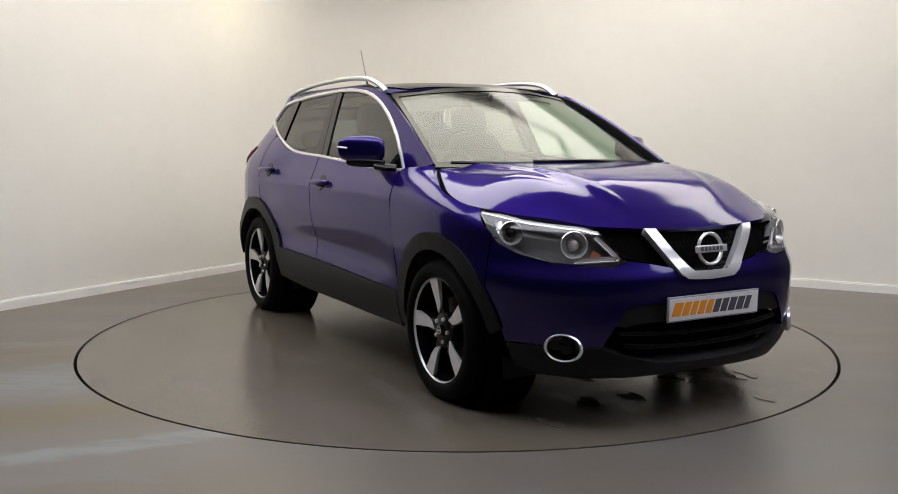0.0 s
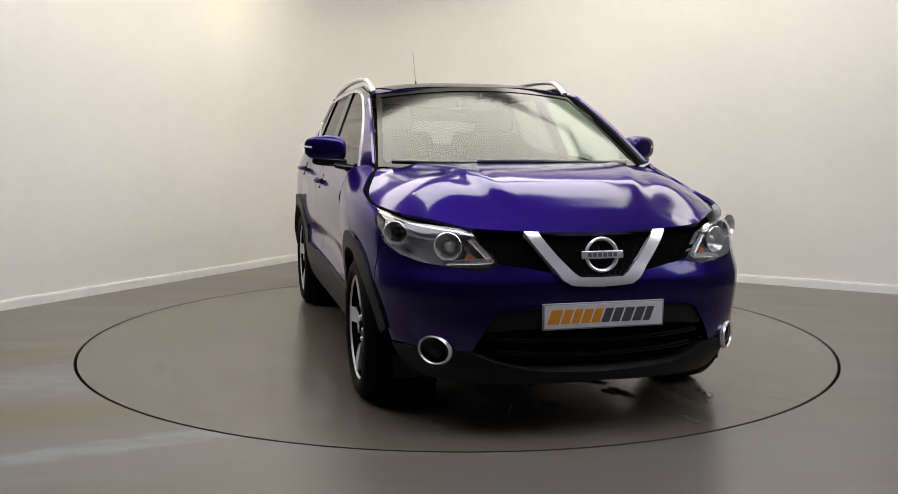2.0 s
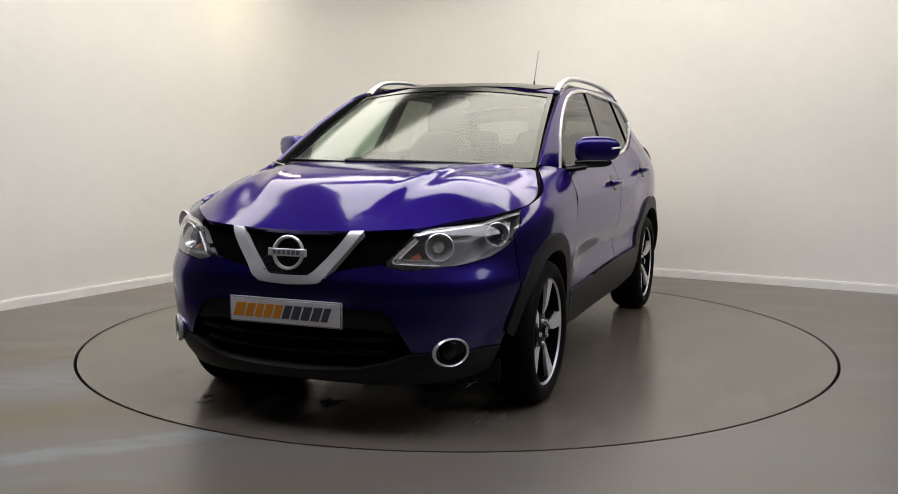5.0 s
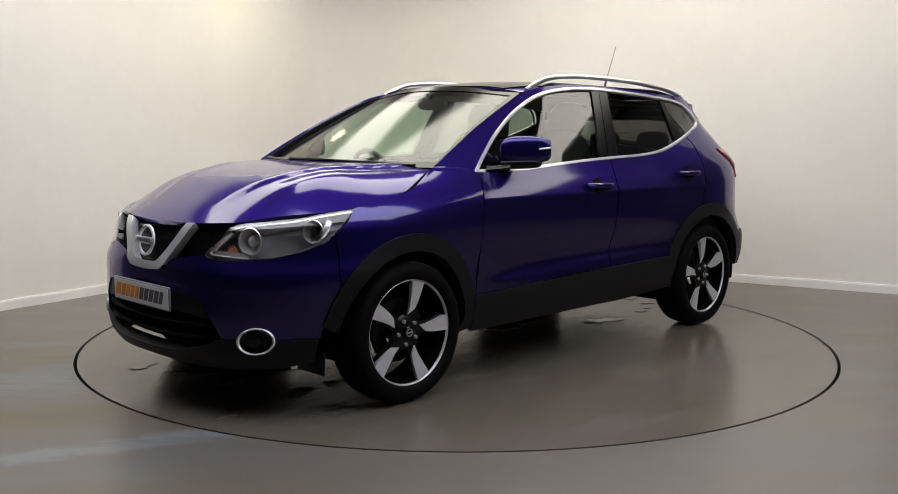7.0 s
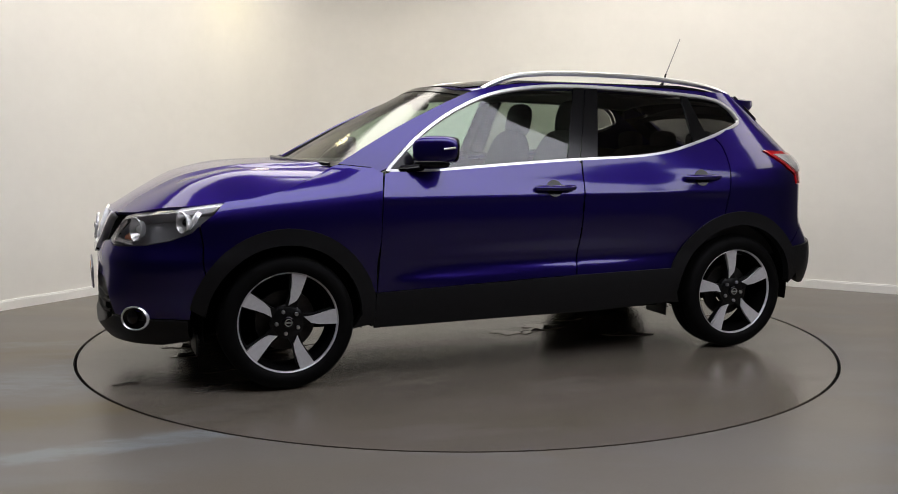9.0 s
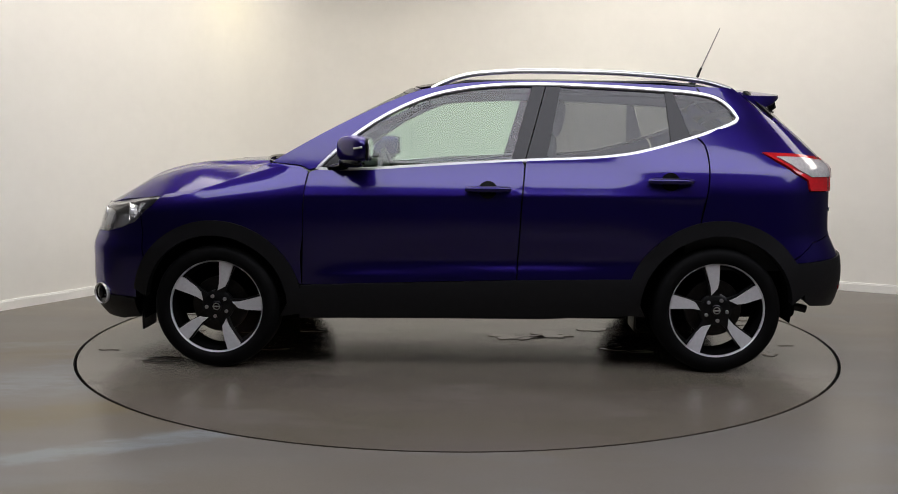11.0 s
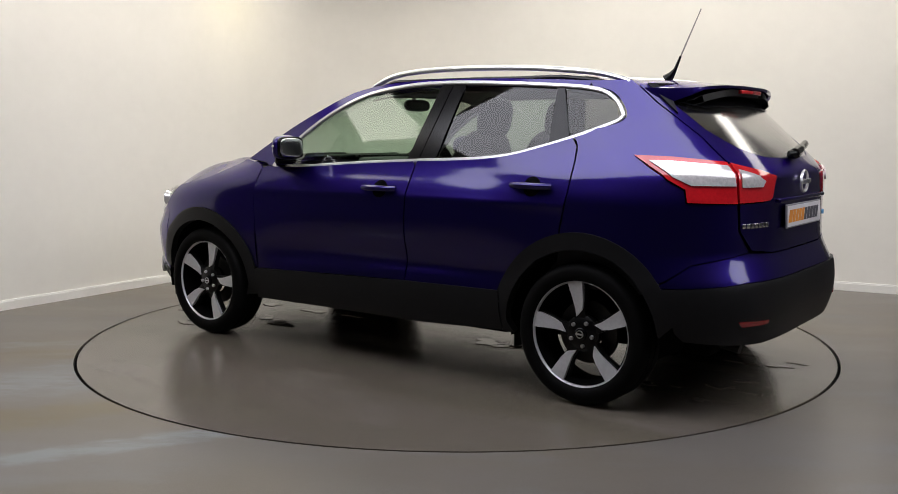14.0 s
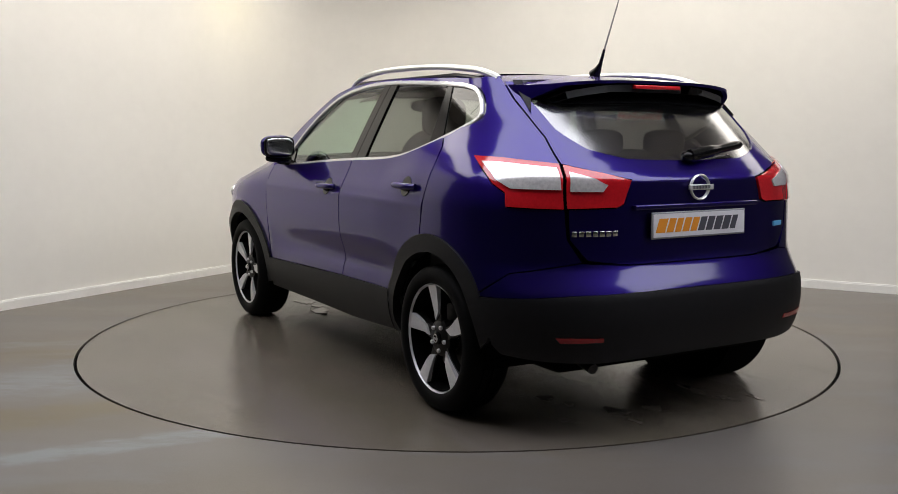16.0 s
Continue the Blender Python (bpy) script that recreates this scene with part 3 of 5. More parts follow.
def soft_box(x, y, w, d):
    """A large stretched light panel under the ceiling, over the turntable."""
    ob = tagged(new("soft_box"), "large warm white stretched light panel over the turntable", "light panel")
    ob.matrix_basis = pose(x, y, HEIGHT, 0, 0, 12)
    bm = bmesh.new()
    for s in (-1, 1):
        box(bm, -w / 2 - 0.05, w / 2 + 0.05, s * d / 2 - 0.04, s * d / 2 + 0.04, -0.10, -0.001, 0.01)
        box(bm, s * w / 2 - 0.04, s * w / 2 + 0.04, -d / 2 + 0.045, d / 2 - 0.045, -0.10, -0.001, 0.01)
    part("frame", bm, SKIRTING, ob)
    bm = bmesh.new()
    box(bm, -w / 2 + 0.05, w / 2 - 0.05, -d / 2 + 0.05, d / 2 - 0.05, -0.07, -0.01)
    part("diffuser", bm, BOX_GLOW, ob, smooth=False)
    return ob


studio()
soft_box(0.15, 0.30, 2.9, 1.5)
light_bank(1.6, -2.5, 9.0, 1.7, -8, PANEL_GLOW, "long flush bank of cool white ceiling light panels")
# two unseen strips added to wash the walls with light
light_bank(-1.97, 1.03, 4.6, 1.0, 58.7, WARM_GLOW, "unseen flush strip of white light added to brighten the wall")
light_bank(2.90, 0.85, 6.6, 1.0, -28.3, WARM_GLOW, "unseen flush strip of white light added to brighten the wall")
downlight(-1.72, 2.50, 2.66)
TABLE = turntable()


# ---- the car ----
FRONT_HUB, REAR_HUB, HUB_Z = 1.315, -1.315, 0.340
F_UNIT, R_UNIT = 0.020, 0.017


def fx(x, z):
    """Front wrap point from its x."""
    r = max(0.0, min(1.0, (x - FX) / (lerp_table(NOSE, z) - FX)))
    return (math.degrees(math.acos(r ** (lerp_table(FRONT_ROUND, z) / 2))), z)


def fy(y, z):
    r = max(0.0, min(1.0, y / lerp_table(HALF_FRONT, z)))
    return (math.degrees(math.asin(r ** (lerp_table(FRONT_ROUND, z) / 2))), z)


def rx(x, z):
    r = max(0.0, min(1.0, (x - RX) / (lerp_table(TAIL, z) - RX)))
    return (math.degrees(math.acos(r ** (lerp_table(REAR_ROUND, z) / 2))), z)


def ry(y, z):
    r = max(0.0, min(1.0, y / lerp_table(HALF_REAR, z)))
    return (math.degrees(math.asin(r ** (lerp_table(REAR_ROUND, z) / 2))), z)


def both(half):
    """A symmetric outline from its left half, given from the middle outwards and back to the middle."""
    return half + [(-u, v) for u, v in reversed(half)]


def flipped(fn):
    return lambda u, v: (fn(u, v)[0], -fn(u, v)[1], fn(u, v)[2])


def pad(bm, outline, h0, h1, m):
    """A flat plate of that outline, from h0 to h1 along z, placed by m."""
    a = [bm.verts.new(m @ Vector((u, v, h0))) for u, v in outline]
    b = [bm.verts.new(m @ Vector((u, v, h1))) for u, v in outline]
    bm.faces.new(b)
    bm.faces.new(list(reversed(a)))
    n = len(outline)
    for k in range(n):
        bm.faces.new((a[k], a[(k + 1) % n], b[(k + 1) % n], b[k]))
    bmesh.ops.recalc_face_normals(bm, faces=bm.faces)
    return bm


def facing(p, n, up=(0, 0, 1)):
    """A frame at p whose z is n, x to the right of one who looks at it, y up."""
    n = Vector(n).normalized()
    s = Vector(up).cross(n).normalized()
    u = n.cross(s)
    return Matrix.Translation(p) @ Matrix((s, u, n)).transposed().to_4x4()


ARCH_F = [fx(*p) for p in arc(FRONT_HUB, HUB_Z, 0.465, 34, 163)]
WIN = curve([(0.775, 1.068), (0.54, 1.066), (0.08, 1.094), (-0.29, 1.114), (-0.62, 1.128), (-0.82, 1.148), (-0.97, 1.180), (-1.18, 1.24), (-1.36, 1.302), (-1.405, 1.325)], 5) + curve([(-1.412, 1.34), (-1.37, 1.395), (-1.30, 1.440), (-1.20, 1.462), (-1.06, 1.474), (-0.72, 1.492), (-0.36, 1.502), (-0.08, 1.490), (0.17, 1.448), (0.39, 1.360), (0.57, 1.250), (0.69, 1.150), (0.765, 1.078)], 5)


def side_panels(car, flip):
    mir = -1 if flip else 1
    # front wing
    o = [fx(0.846, 0.46), fx(0.834, 0.80), fx(0.828, 0.95), fx(0.812, 1.06), fx(0.86, 1.085), fx(1.0, 1.10)]
    o += [fx(*p) for p in curve([(1.04, 1.098), (1.13, 1.058), (1.29, 0.995), (1.45, 0.962), (1.60, 0.940)])] + [fx(1.655, 0.885), fx(1.72, 0.838), fx(1.70, 0.61)] + ARCH_F
    patch("front_wing", o, front_skin, PAINT, car, step=0.03, unit=F_UNIT, flip=flip)
    # doors
    o = [(0.842, 0.46), (0.830, 0.80), (0.824, 0.95), (0.804, 1.055)] + curve([(0.77, 1.066), (0.54, 1.064), (0.08, 1.092), (-0.285, 1.112)]) + [(-0.298, 1.09), (-0.283, 0.90), (-0.268, 0.49)]
    door = patch("front_door", o, side_skin, PAINT, car, flip=flip)
    o = [(-0.276, 0.49), (-0.291, 0.90), (-0.306, 1.09)] + curve([(-0.31, 1.113), (-0.62, 1.126), (-0.82, 1.146), (-0.97, 1.178), (-1.185, 1.238)]) + curve([(-1.222, 1.20), (-1.236, 1.12), (-1.232, 1.0), (-1.20, 0.83)]) + arc(REAR_HUB, HUB_Z, 0.475, 76, 20) + [(-0.868, 0.49)]
    back = patch("rear_door", o, side_skin, PAINT, car, flip=flip)
    # quarter panel
    o = [rx(*p) for p in curve([(-1.208, 0.82), (-1.240, 1.0), (-1.244, 1.12), (-1.230, 1.20), (-1.195, 1.240)])]
    o += [rx(*p) for p in curve([(-1.30, 1.284), (-1.38, 1.312), (-1.425, 1.335), (-1.39, 1.395), (-1.32, 1.448), (-1.22, 1.470)])] + [rx(-1.20, 1.495), rx(-1.40, 1.495)]
    o += [ry(0.605, 1.482), ry(0.612, 1.40), ry(0.600, 1.25), ry(0.607, 1.145), rx(-1.69, 1.165), rx(-1.52, 1.17), rx(-1.60, 1.122), rx(-1.70, 1.064), rx(-1.776, 1.026), rx(-1.79, 0.972), ry(0.622, 0.968), ry(0.612, 0.85), ry(0.555, 0.757), rx(-1.83, 0.71), rx(-1.705, 0.62)]
    o += [rx(*p) for p in arc(REAR_HUB, HUB_Z, 0.475, 144, 77)]
    patch("quarter_panel", o, rear_skin, PAINT, car, unit=R_UNIT, flip=flip)
    # roof side and windscreen pillar
    o = [(0.812, 1.066), (0.775, 1.080), (0.70, 1.158), (0.58, 1.258), (0.40, 1.368), (0.18, 1.456), (-0.08, 1.498), (-0.36, 1.510), (-0.72, 1.500), (-1.06, 1.482), (-1.20, 1.470), (-1.21, 1.495)]
    o += curve([(-1.10, 1.500), (-0.70, 1.515), (-0.30, 1.520), (0.0, 1.508), (0.20, 1.480), (0.34, 1.440), (0.62, 1.318), (0.84, 1.205), (1.02, 1.105)]) + [(0.86, 1.088)]
    patch("roof_side", o, glass_skin, PAINT, car, step=0.025, flip=flip)
    patch("pillar_lining", o, glass_skin, TRIM, car, step=0.05, off=-0.020, thick=0.003, flip=flip)
    # cladding: wheel arches and sill
    o = [fx(*p) for p in arc(FRONT_HUB, HUB_Z, 0.472, 12, 170)] + [fx(0.838, 0.44), fx(0.838, 0.30), fx(0.965, 0.28)] + [fx(*p) for p in arc(FRONT_HUB, HUB_Z, 0.392, 178, 8)]
    patch("front_arch_trim", o, front_skin, CLADDING, car, "black textured plastic wheel arch trim", unit=F_UNIT, off=0.012, thick=0.04, flip=flip)
    o = [rx(*p) if p[0] < RX else (90 + (p[0] - RX) / 0.017, p[1]) for p in arc(REAR_HUB, HUB_Z, 0.482, 168, 18)]
    o += [(90 + (-0.86 - RX) / 0.017, 0.30), (90 + (-0.945 - RX) / 0.017, 0.29)] + [rx(*p) if p[0] < RX else (90 + (p[0] - RX) / 0.017, p[1]) for p in arc(REAR_HUB, HUB_Z, 0.402, 2, 175)]
    patch("rear_arch_trim", o, lambda a, z: rear_skin(a, z) if a <= 90 else side_skin(RX + (a - 90) * 0.017, z), CLADDING, car, "black textured plastic wheel arch trim", unit=R_UNIT, off=0.012, thick=0.04, flip=flip)
    patch("sill", [(0.85, 0.458), (-0.27, 0.488), (-0.87, 0.50), (-0.88, 0.30), (-0.40, 0.275), (0.86, 0.275)], side_skin, CLADDING, car, "black textured plastic sill", off=0.016, thick=0.05, flip=flip)
    # glazing
    g = glass_skin
    patch("window_pane", [(0.755, 1.078), (0.54, 1.074), (0.08, 1.102), (-0.23, 1.118), (-0.335, 1.494), (-0.08, 1.484), (0.17, 1.442), (0.39, 1.354), (0.57, 1.244), (0.69, 1.144)], g, SIDE_GLASS, door, "clear greenish window glass", step=0.05, off=-0.008, thick=0.004, flip=flip)
    patch("pillar_trim", [(-0.228, 1.110), (-0.30, 1.114), (-0.405, 1.495), (-0.337, 1.497)], g, GLOSS_BLACK, door, step=0.05, flip=flip)
    patch("pillar_trim", [(-0.306, 1.114), (-0.41, 1.12), (-0.485, 1.495), (-0.411, 1.497)], g, GLOSS_BLACK, back, step=0.05, flip=flip)
    patch("window_pane", [(-0.41, 1.122), (-0.62, 1.134), (-0.82, 1.154), (-0.96, 1.184), (-1.055, 1.208), (-1.03, 1.470), (-0.72, 1.486), (-0.485, 1.494)], g, PRIVACY_GLASS, back, "dark privacy glass", step=0.05, off=-0.008, thick=0.004, flip=flip)
    patch("pillar_trim", [(-1.055, 1.205), (-1.16, 1.238), (-1.07, 1.468), (-1.03, 1.472)], g, GLOSS_BLACK, back, step=0.04, flip=flip)
    patch("quarter_window", [(-1.16, 1.240), (-1.34, 1.302), (-1.395, 1.328), (-1.36, 1.388), (-1.29, 1.434), (-1.20, 1.456), (-1.075, 1.468)], g, PRIVACY_GLASS, car, "dark privacy quarter glass", step=0.05, off=-0.004, thick=0.004, flip=flip)
    patch("mirror_sail", [(0.765, 1.076), (0.62, 1.075), (0.64, 1.14), (0.66, 1.165)], g, GLOSS_BLACK, door, step=0.04, off=-0.003, flip=flip)
    ribbon("window_chrome", WIN, g, 0.020, BRIGHT, car, off=0.008, flip=flip, label="bright chrome strip round the side windows")
    # handles; a flat black disc stands for the dark reflection in the hollow behind
    for dd, x, z in ((door, -0.115, 0.972), (back, -1.04, 1.02)):
        p, nn = Vector(side_skin(x, z)), skin_normal(side_skin, x, z, 0.004)
        bm = bmesh.new()
        pts = [(x + k * 0.012, side_skin(x, z)[1] + 0.030 * (1 - (abs(k) / 9.6) ** 4) + 0.004, z) for k in range(-9, 10)]
        tube(bm, [(a, b * mir, c) for a, b, c in pts], [0.016 + 0.003 * math.cos(k / 6) for k in range(-9, 10)], 12, 0.85)
        part("door_handle", bm, PAINT, dd)
        bm = bmesh.new()
        nn = nn if nn.y > 0 else -nn
        m = facing((p.x, p.y * mir, p.z - 0.004), (nn.x, nn.y * mir, nn.z))
        pad(bm, [(0.048 * math.cos(a * 0.2618), 0.047 * math.sin(a * 0.2618)) for a in range(24)], -0.003, 0.0035, m)
        part("handle_hollow", bm, GLOSS_BLACK, dd)
    # door mirror: swept back, deepest by the door
    def cup(q):
        out = (q.y * mir + 1) / 2
        return Vector((-1 + (q.x + 1) * (1 - 0.80 * out), q.y, q.z * (1.0 - 0.20 * out**2) + 0.05 * out))
    def on_cup(a, h):
        e = 2 / 3.4
        q = cup(Vector((math.cos(a) ** e, mir * math.sin(a) ** e, h)))
        return (0.590 + q.x * 0.105, 0.948 * mir + q.y * 0.110, 1.170 + q.z * 0.070)
    bm = bmesh.new()
    blob(bm, (0.590, 0.948 * mir, 1.170), (0.105, 0.110, 0.070), 3.4, shape=cup)
    mirror = part("door_mirror", bm, PAINT, car)
    bm = bmesh.new()
    blob(bm, (0.600, 0.930 * mir, 1.103), (0.088, 0.092, 0.026), 3.0, shape=cup)
    tube(bm, [(0.62, 0.89 * mir, 1.088), (0.66, 0.85 * mir, 1.080), (0.69, 0.80 * mir, 1.076)], [0.034, 0.032, 0.034], 12, 0.6)
    part("mirror_base", bm, GLOSS_BLACK, mirror)
    bm = bmesh.new()
    blob(bm, (0.487, 0.948 * mir, 1.172), (0.010, 0.098, 0.060), 4.0)
    part("mirror_rim", bm, GLOSS_BLACK, mirror)
    bm = bmesh.new()
    blob(bm, (0.4795, 0.948 * mir, 1.172), (0.006, 0.086, 0.050), 4.0)
    part("mirror_glass", bm, CHROME, mirror, "bright mirror glass")
    bm = bmesh.new()
    tube(bm, [on_cup(radians(30 + 6 * k), 0.06 + 0.01 * k) for k in range(11)], 0.0055, 8)
    part("indicator", bm, CLEAR_LAMP, mirror)
    # roof rail
    bm = bmesh.new()
    pts = curve([(0.19, 0.605, 1.478), (0.13, 0.607, 1.508), (0.03, 0.61, 1.542), (-0.10, 0.612, 1.560), (-0.35, 0.612, 1.570), (-0.80, 0.61, 1.563), (-1.15, 0.605, 1.538), (-1.30, 0.602, 1.514), (-1.39, 0.60, 1.488)], 5)
    tube(bm, [(a, b * mir, c) for a, b, c in pts], [0.017] * len(pts), 10, 0.8)
    part("roof_rail", bm, SATIN, car, "satin aluminium roof rail")
    bm = bmesh.new()
    tube(bm, [(a, (b + 0.016) * mir, min(c - 0.034, 1.515)) for a, b, c in pts[5:-5]], 0.010, 8)
    part("rail_foot", bm, GLOSS_BLACK, car)
    # head lamp
    up = [fx(1.60, 0.937), fx(1.72, 0.924), fx(1.84, 0.905), fy(0.55, 0.884), fy(0.50, 0.868)]
    o = up + [fy(0.455, 0.81), fy(0.405, 0.757), fy(0.415, 0.742), fy(0.48, 0.728), fx(1.97, 0.745), fx(1.86, 0.768), fx(1.76, 0.805), fx(1.70, 0.850)]
    lamp = patch("head_lamp", o, front_skin, LAMP_GREY, car, "clear head lamp with chrome reflectors", step=0.025, unit=F_UNIT, off=-0.075, thick=-0.07, flip=flip)
    patch("lamp_cover", o, front_skin, LAMP_GLASS, lamp, step=0.03, unit=F_UNIT, off=0.001, thick=0.003, flip=flip)
    ribbon("chrome_brow", [(a, z - 0.008) for a, z in up], lambda a, z: front_skin(a, z), 0.009, REFLECTOR, lamp, off=-0.008, closed=False, flip=flip)
    for (a, z), r, mat in ((fx(1.815, 0.850), 0.052, REFLECTOR), (fy(0.600, 0.812), 0.060, REFLECTOR)):
        p, nn = Vector(front_skin(a, z)), skin_normal(front_skin, a, z, 0.05)
        d = Vector((0.9, 0.42, 0.03)).normalized()
        p = Vector((p.x, p.y * mir, p.z)) - Vector((d.x, d.y * mir, d.z)) * 0.012
        m = facing(p, (d.x, d.y * mir, d.z))
        bm = bmesh.new()
        revolve(bm, [(r, 0.0), (r * 0.94, 0.004), (r * 0.86, -0.005), (r * 0.7, -0.035), (r * 0.45, -0.05), (0.0, -0.055)], 32, m)
        part("reflector", bm, mat, lamp)
        bm = bmesh.new()
        revolve(bm, [(0.0, -0.004), (r * 0.22, -0.007), (r * 0.40, -0.02), (r * 0.44, -0.05)], 24, m)
        part("projector", bm, GLOSS_BLACK if r < 0.055 else CLEAR_LAMP, lamp)
    ribbon("light_guide", [fy(0.515, 0.850), fy(0.470, 0.800), fy(0.440, 0.762), fx(2.04, 0.752)], front_skin, 0.022, CLEAR_LAMP, lamp, off=-0.012, thick=0.012, closed=False, flip=flip)
    ribbon("light_guide", [fx(1.72, 0.905), fx(1.75, 0.865), fx(1.78, 0.826)], front_skin, 0.03, REFLECTOR, lamp, off=-0.02, thick=0.012, closed=False, flip=flip)
    patch("amber_reflector", [fy(0.50, 0.778), fy(0.53, 0.80), fy(0.55, 0.768), fy(0.525, 0.755)], front_skin, AMBER, lamp, step=0.02, unit=F_UNIT, off=-0.03, flip=flip)
    # fog lamp in its chrome ring
    a, z = fy(0.655, 0.385)
    p = Vector(front_skin(a, z))
    p.y *= mir
    d = Vector((0.66, 0.75 * mir, 0.02))
    m = facing(p + d * 0.014, d)
    bm = bmesh.new()
    revolve(bm, [(0.062, -0.02), (0.074, -0.012), (0.076, 0.0), (0.070, 0.008), (0.064, 0.002), (0.062, -0.02)], 40, m @ Matrix.Diagonal((1.16, 0.82, 1, 1)))
    fog = part("fog_lamp", bm, BRIGHT, car, "round fog lamp in a chrome ring")
    bm = bmesh.new()
    revolve(bm, [(0.064, 0.0), (0.050, -0.006), (0.0, -0.009)], 32, m @ Matrix.Diagonal((1.16, 0.82, 1, 1)))
    part("fog_bowl", bm, GLOSS_BLACK, fog)
    bm = bmesh.new()
    revolve(bm, [(0.036, -0.006), (0.034, 0.003), (0.02, 0.009), (0.0, 0.011)], 24, m @ Matrix.Translation((-0.012 * mir, 0.006, 0)))
    part("fog_lens", bm, GLOSS_BLACK, fog)
    # tail lamp: body side and tailgate side
    lo = [rx(-1.525, 1.167), rx(-1.69, 1.163), ry(0.609, 1.143), ry(0.624, 0.972), rx(-1.795, 0.976), rx(-1.781, 1.030), rx(-1.705, 1.068), rx(-1.605, 1.126)]
    tail = patch("tail_lamp", lo, rear_skin, RED_LENS, car, "red and clear tail lamp", step=0.02, unit=R_UNIT, off=0.008, thick=0.03, flip=flip)
    patch("clear_band", [rx(-1.60, 1.144), rx(-1.70, 1.143), ry(0.625, 1.125), ry(0.63, 1.046), rx(-1.80, 1.046), rx(-1.72, 1.080)], rear_skin, CLEAR_LAMP, tail, step=0.02, unit=R_UNIT, off=0.014, thick=0.01, flip=flip)
    li = [ry(0.598, 1.140), ry(0.46, 1.108), ry(0.350, 1.083), ry(0.385, 0.990), ry(0.41, 0.978), ry(0.612, 0.974)]
    tail = patch("tail_lamp", li, rear_skin, RED_LENS, car, "red and clear tail lamp on the tailgate", step=0.02, unit=R_UNIT, off=0.008, thick=0.03, flip=flip)
    patch("clear_band", [ry(0.592, 1.110), ry(0.50, 1.086), ry(0.455, 1.066), ry(0.475, 1.040), ry(0.60, 1.040)], rear_skin, CLEAR_LAMP, tail, step=0.02, unit=R_UNIT, off=0.014, thick=0.01, flip=flip)
    patch("rear_reflector", [ry(0.68, 0.462), ry(0.50, 0.455), ry(0.50, 0.438), ry(0.66, 0.438)], rear_skin, DEEP_RED, car, "dark red rear reflector", step=0.03, unit=R_UNIT, off=0.016, flip=flip)
    # tailgate fin beside the rear window
    patch("spoiler_fin", [ry(0.578, 1.475), ry(0.585, 1.41), ry(0.590, 1.345), ry(0.560, 1.40), ry(0.550, 1.475)], rear_skin, CLADDING, car, step=0.03, unit=R_UNIT, off=0.010, thick=0.03, flip=flip)
    patch("gate_seal", [ry(0.55, 0.76), ry(0.66, 0.76), ry(0.66, 1.20), ry(0.645, 1.47), ry(0.56, 1.47), ry(0.55, 1.20)], rear_skin, DARK, car, step=0.06, unit=R_UNIT, off=-0.016, thick=0.004, flip=flip)
    patch("lamp_backing", [ry(0.33, 0.96), ry(0.33, 1.10), ry(0.55, 1.16), rx(-1.50, 1.18), rx(-1.64, 1.06), rx(-1.77, 0.96)], rear_skin, DARK, tail, step=0.05, unit=R_UNIT, off=-0.028, thick=0.004, flip=flip)
    # inner cheek of the doors
    patch("door_lining", [(0.78, 0.45), (0.74, 1.05), (-1.15, 1.12), (-1.0, 0.95), (-0.85, 0.45)], lambda x, z: (x, side_skin(x, z)[1] - 0.08, z), TRIM, car, step=0.08, thick=0.02, flip=flip)
    patch("boot_lining", [rx(-1.15, 0.55), rx(-1.15, 1.22), ry(0.50, 1.16), ry(0.50, 0.55)], rear_skin, TRIM, car, step=0.08, unit=R_UNIT, off=-0.09, thick=0.01, flip=flip)
    # short rubber flaps ahead of the wheels
    for hx in (1.745, -0.905):
        bm = bmesh.new()
        box(bm, hx - 0.006, hx + 0.006, 0.60 * mir, 0.80 * mir, 0.195, 0.30, 0.004)
        part("air_flap", bm, CLADDING, car)
    # wheel housings
    for hx in (FRONT_HUB, REAR_HUB):
        bm = bmesh.new()
        revolve(bm, [(0.405, 0.0), (0.41, 0.26), (0.0, 0.30)], 40, Matrix.Translation((hx, 0.85 * mir, HUB_Z)) @ pose(0, 0, 0, 90 * mir, 0, 0) @ Matrix.Translation((0, 0, 0.0)), -10, 190)
        part("wheel_housing", bm, DARK, car)


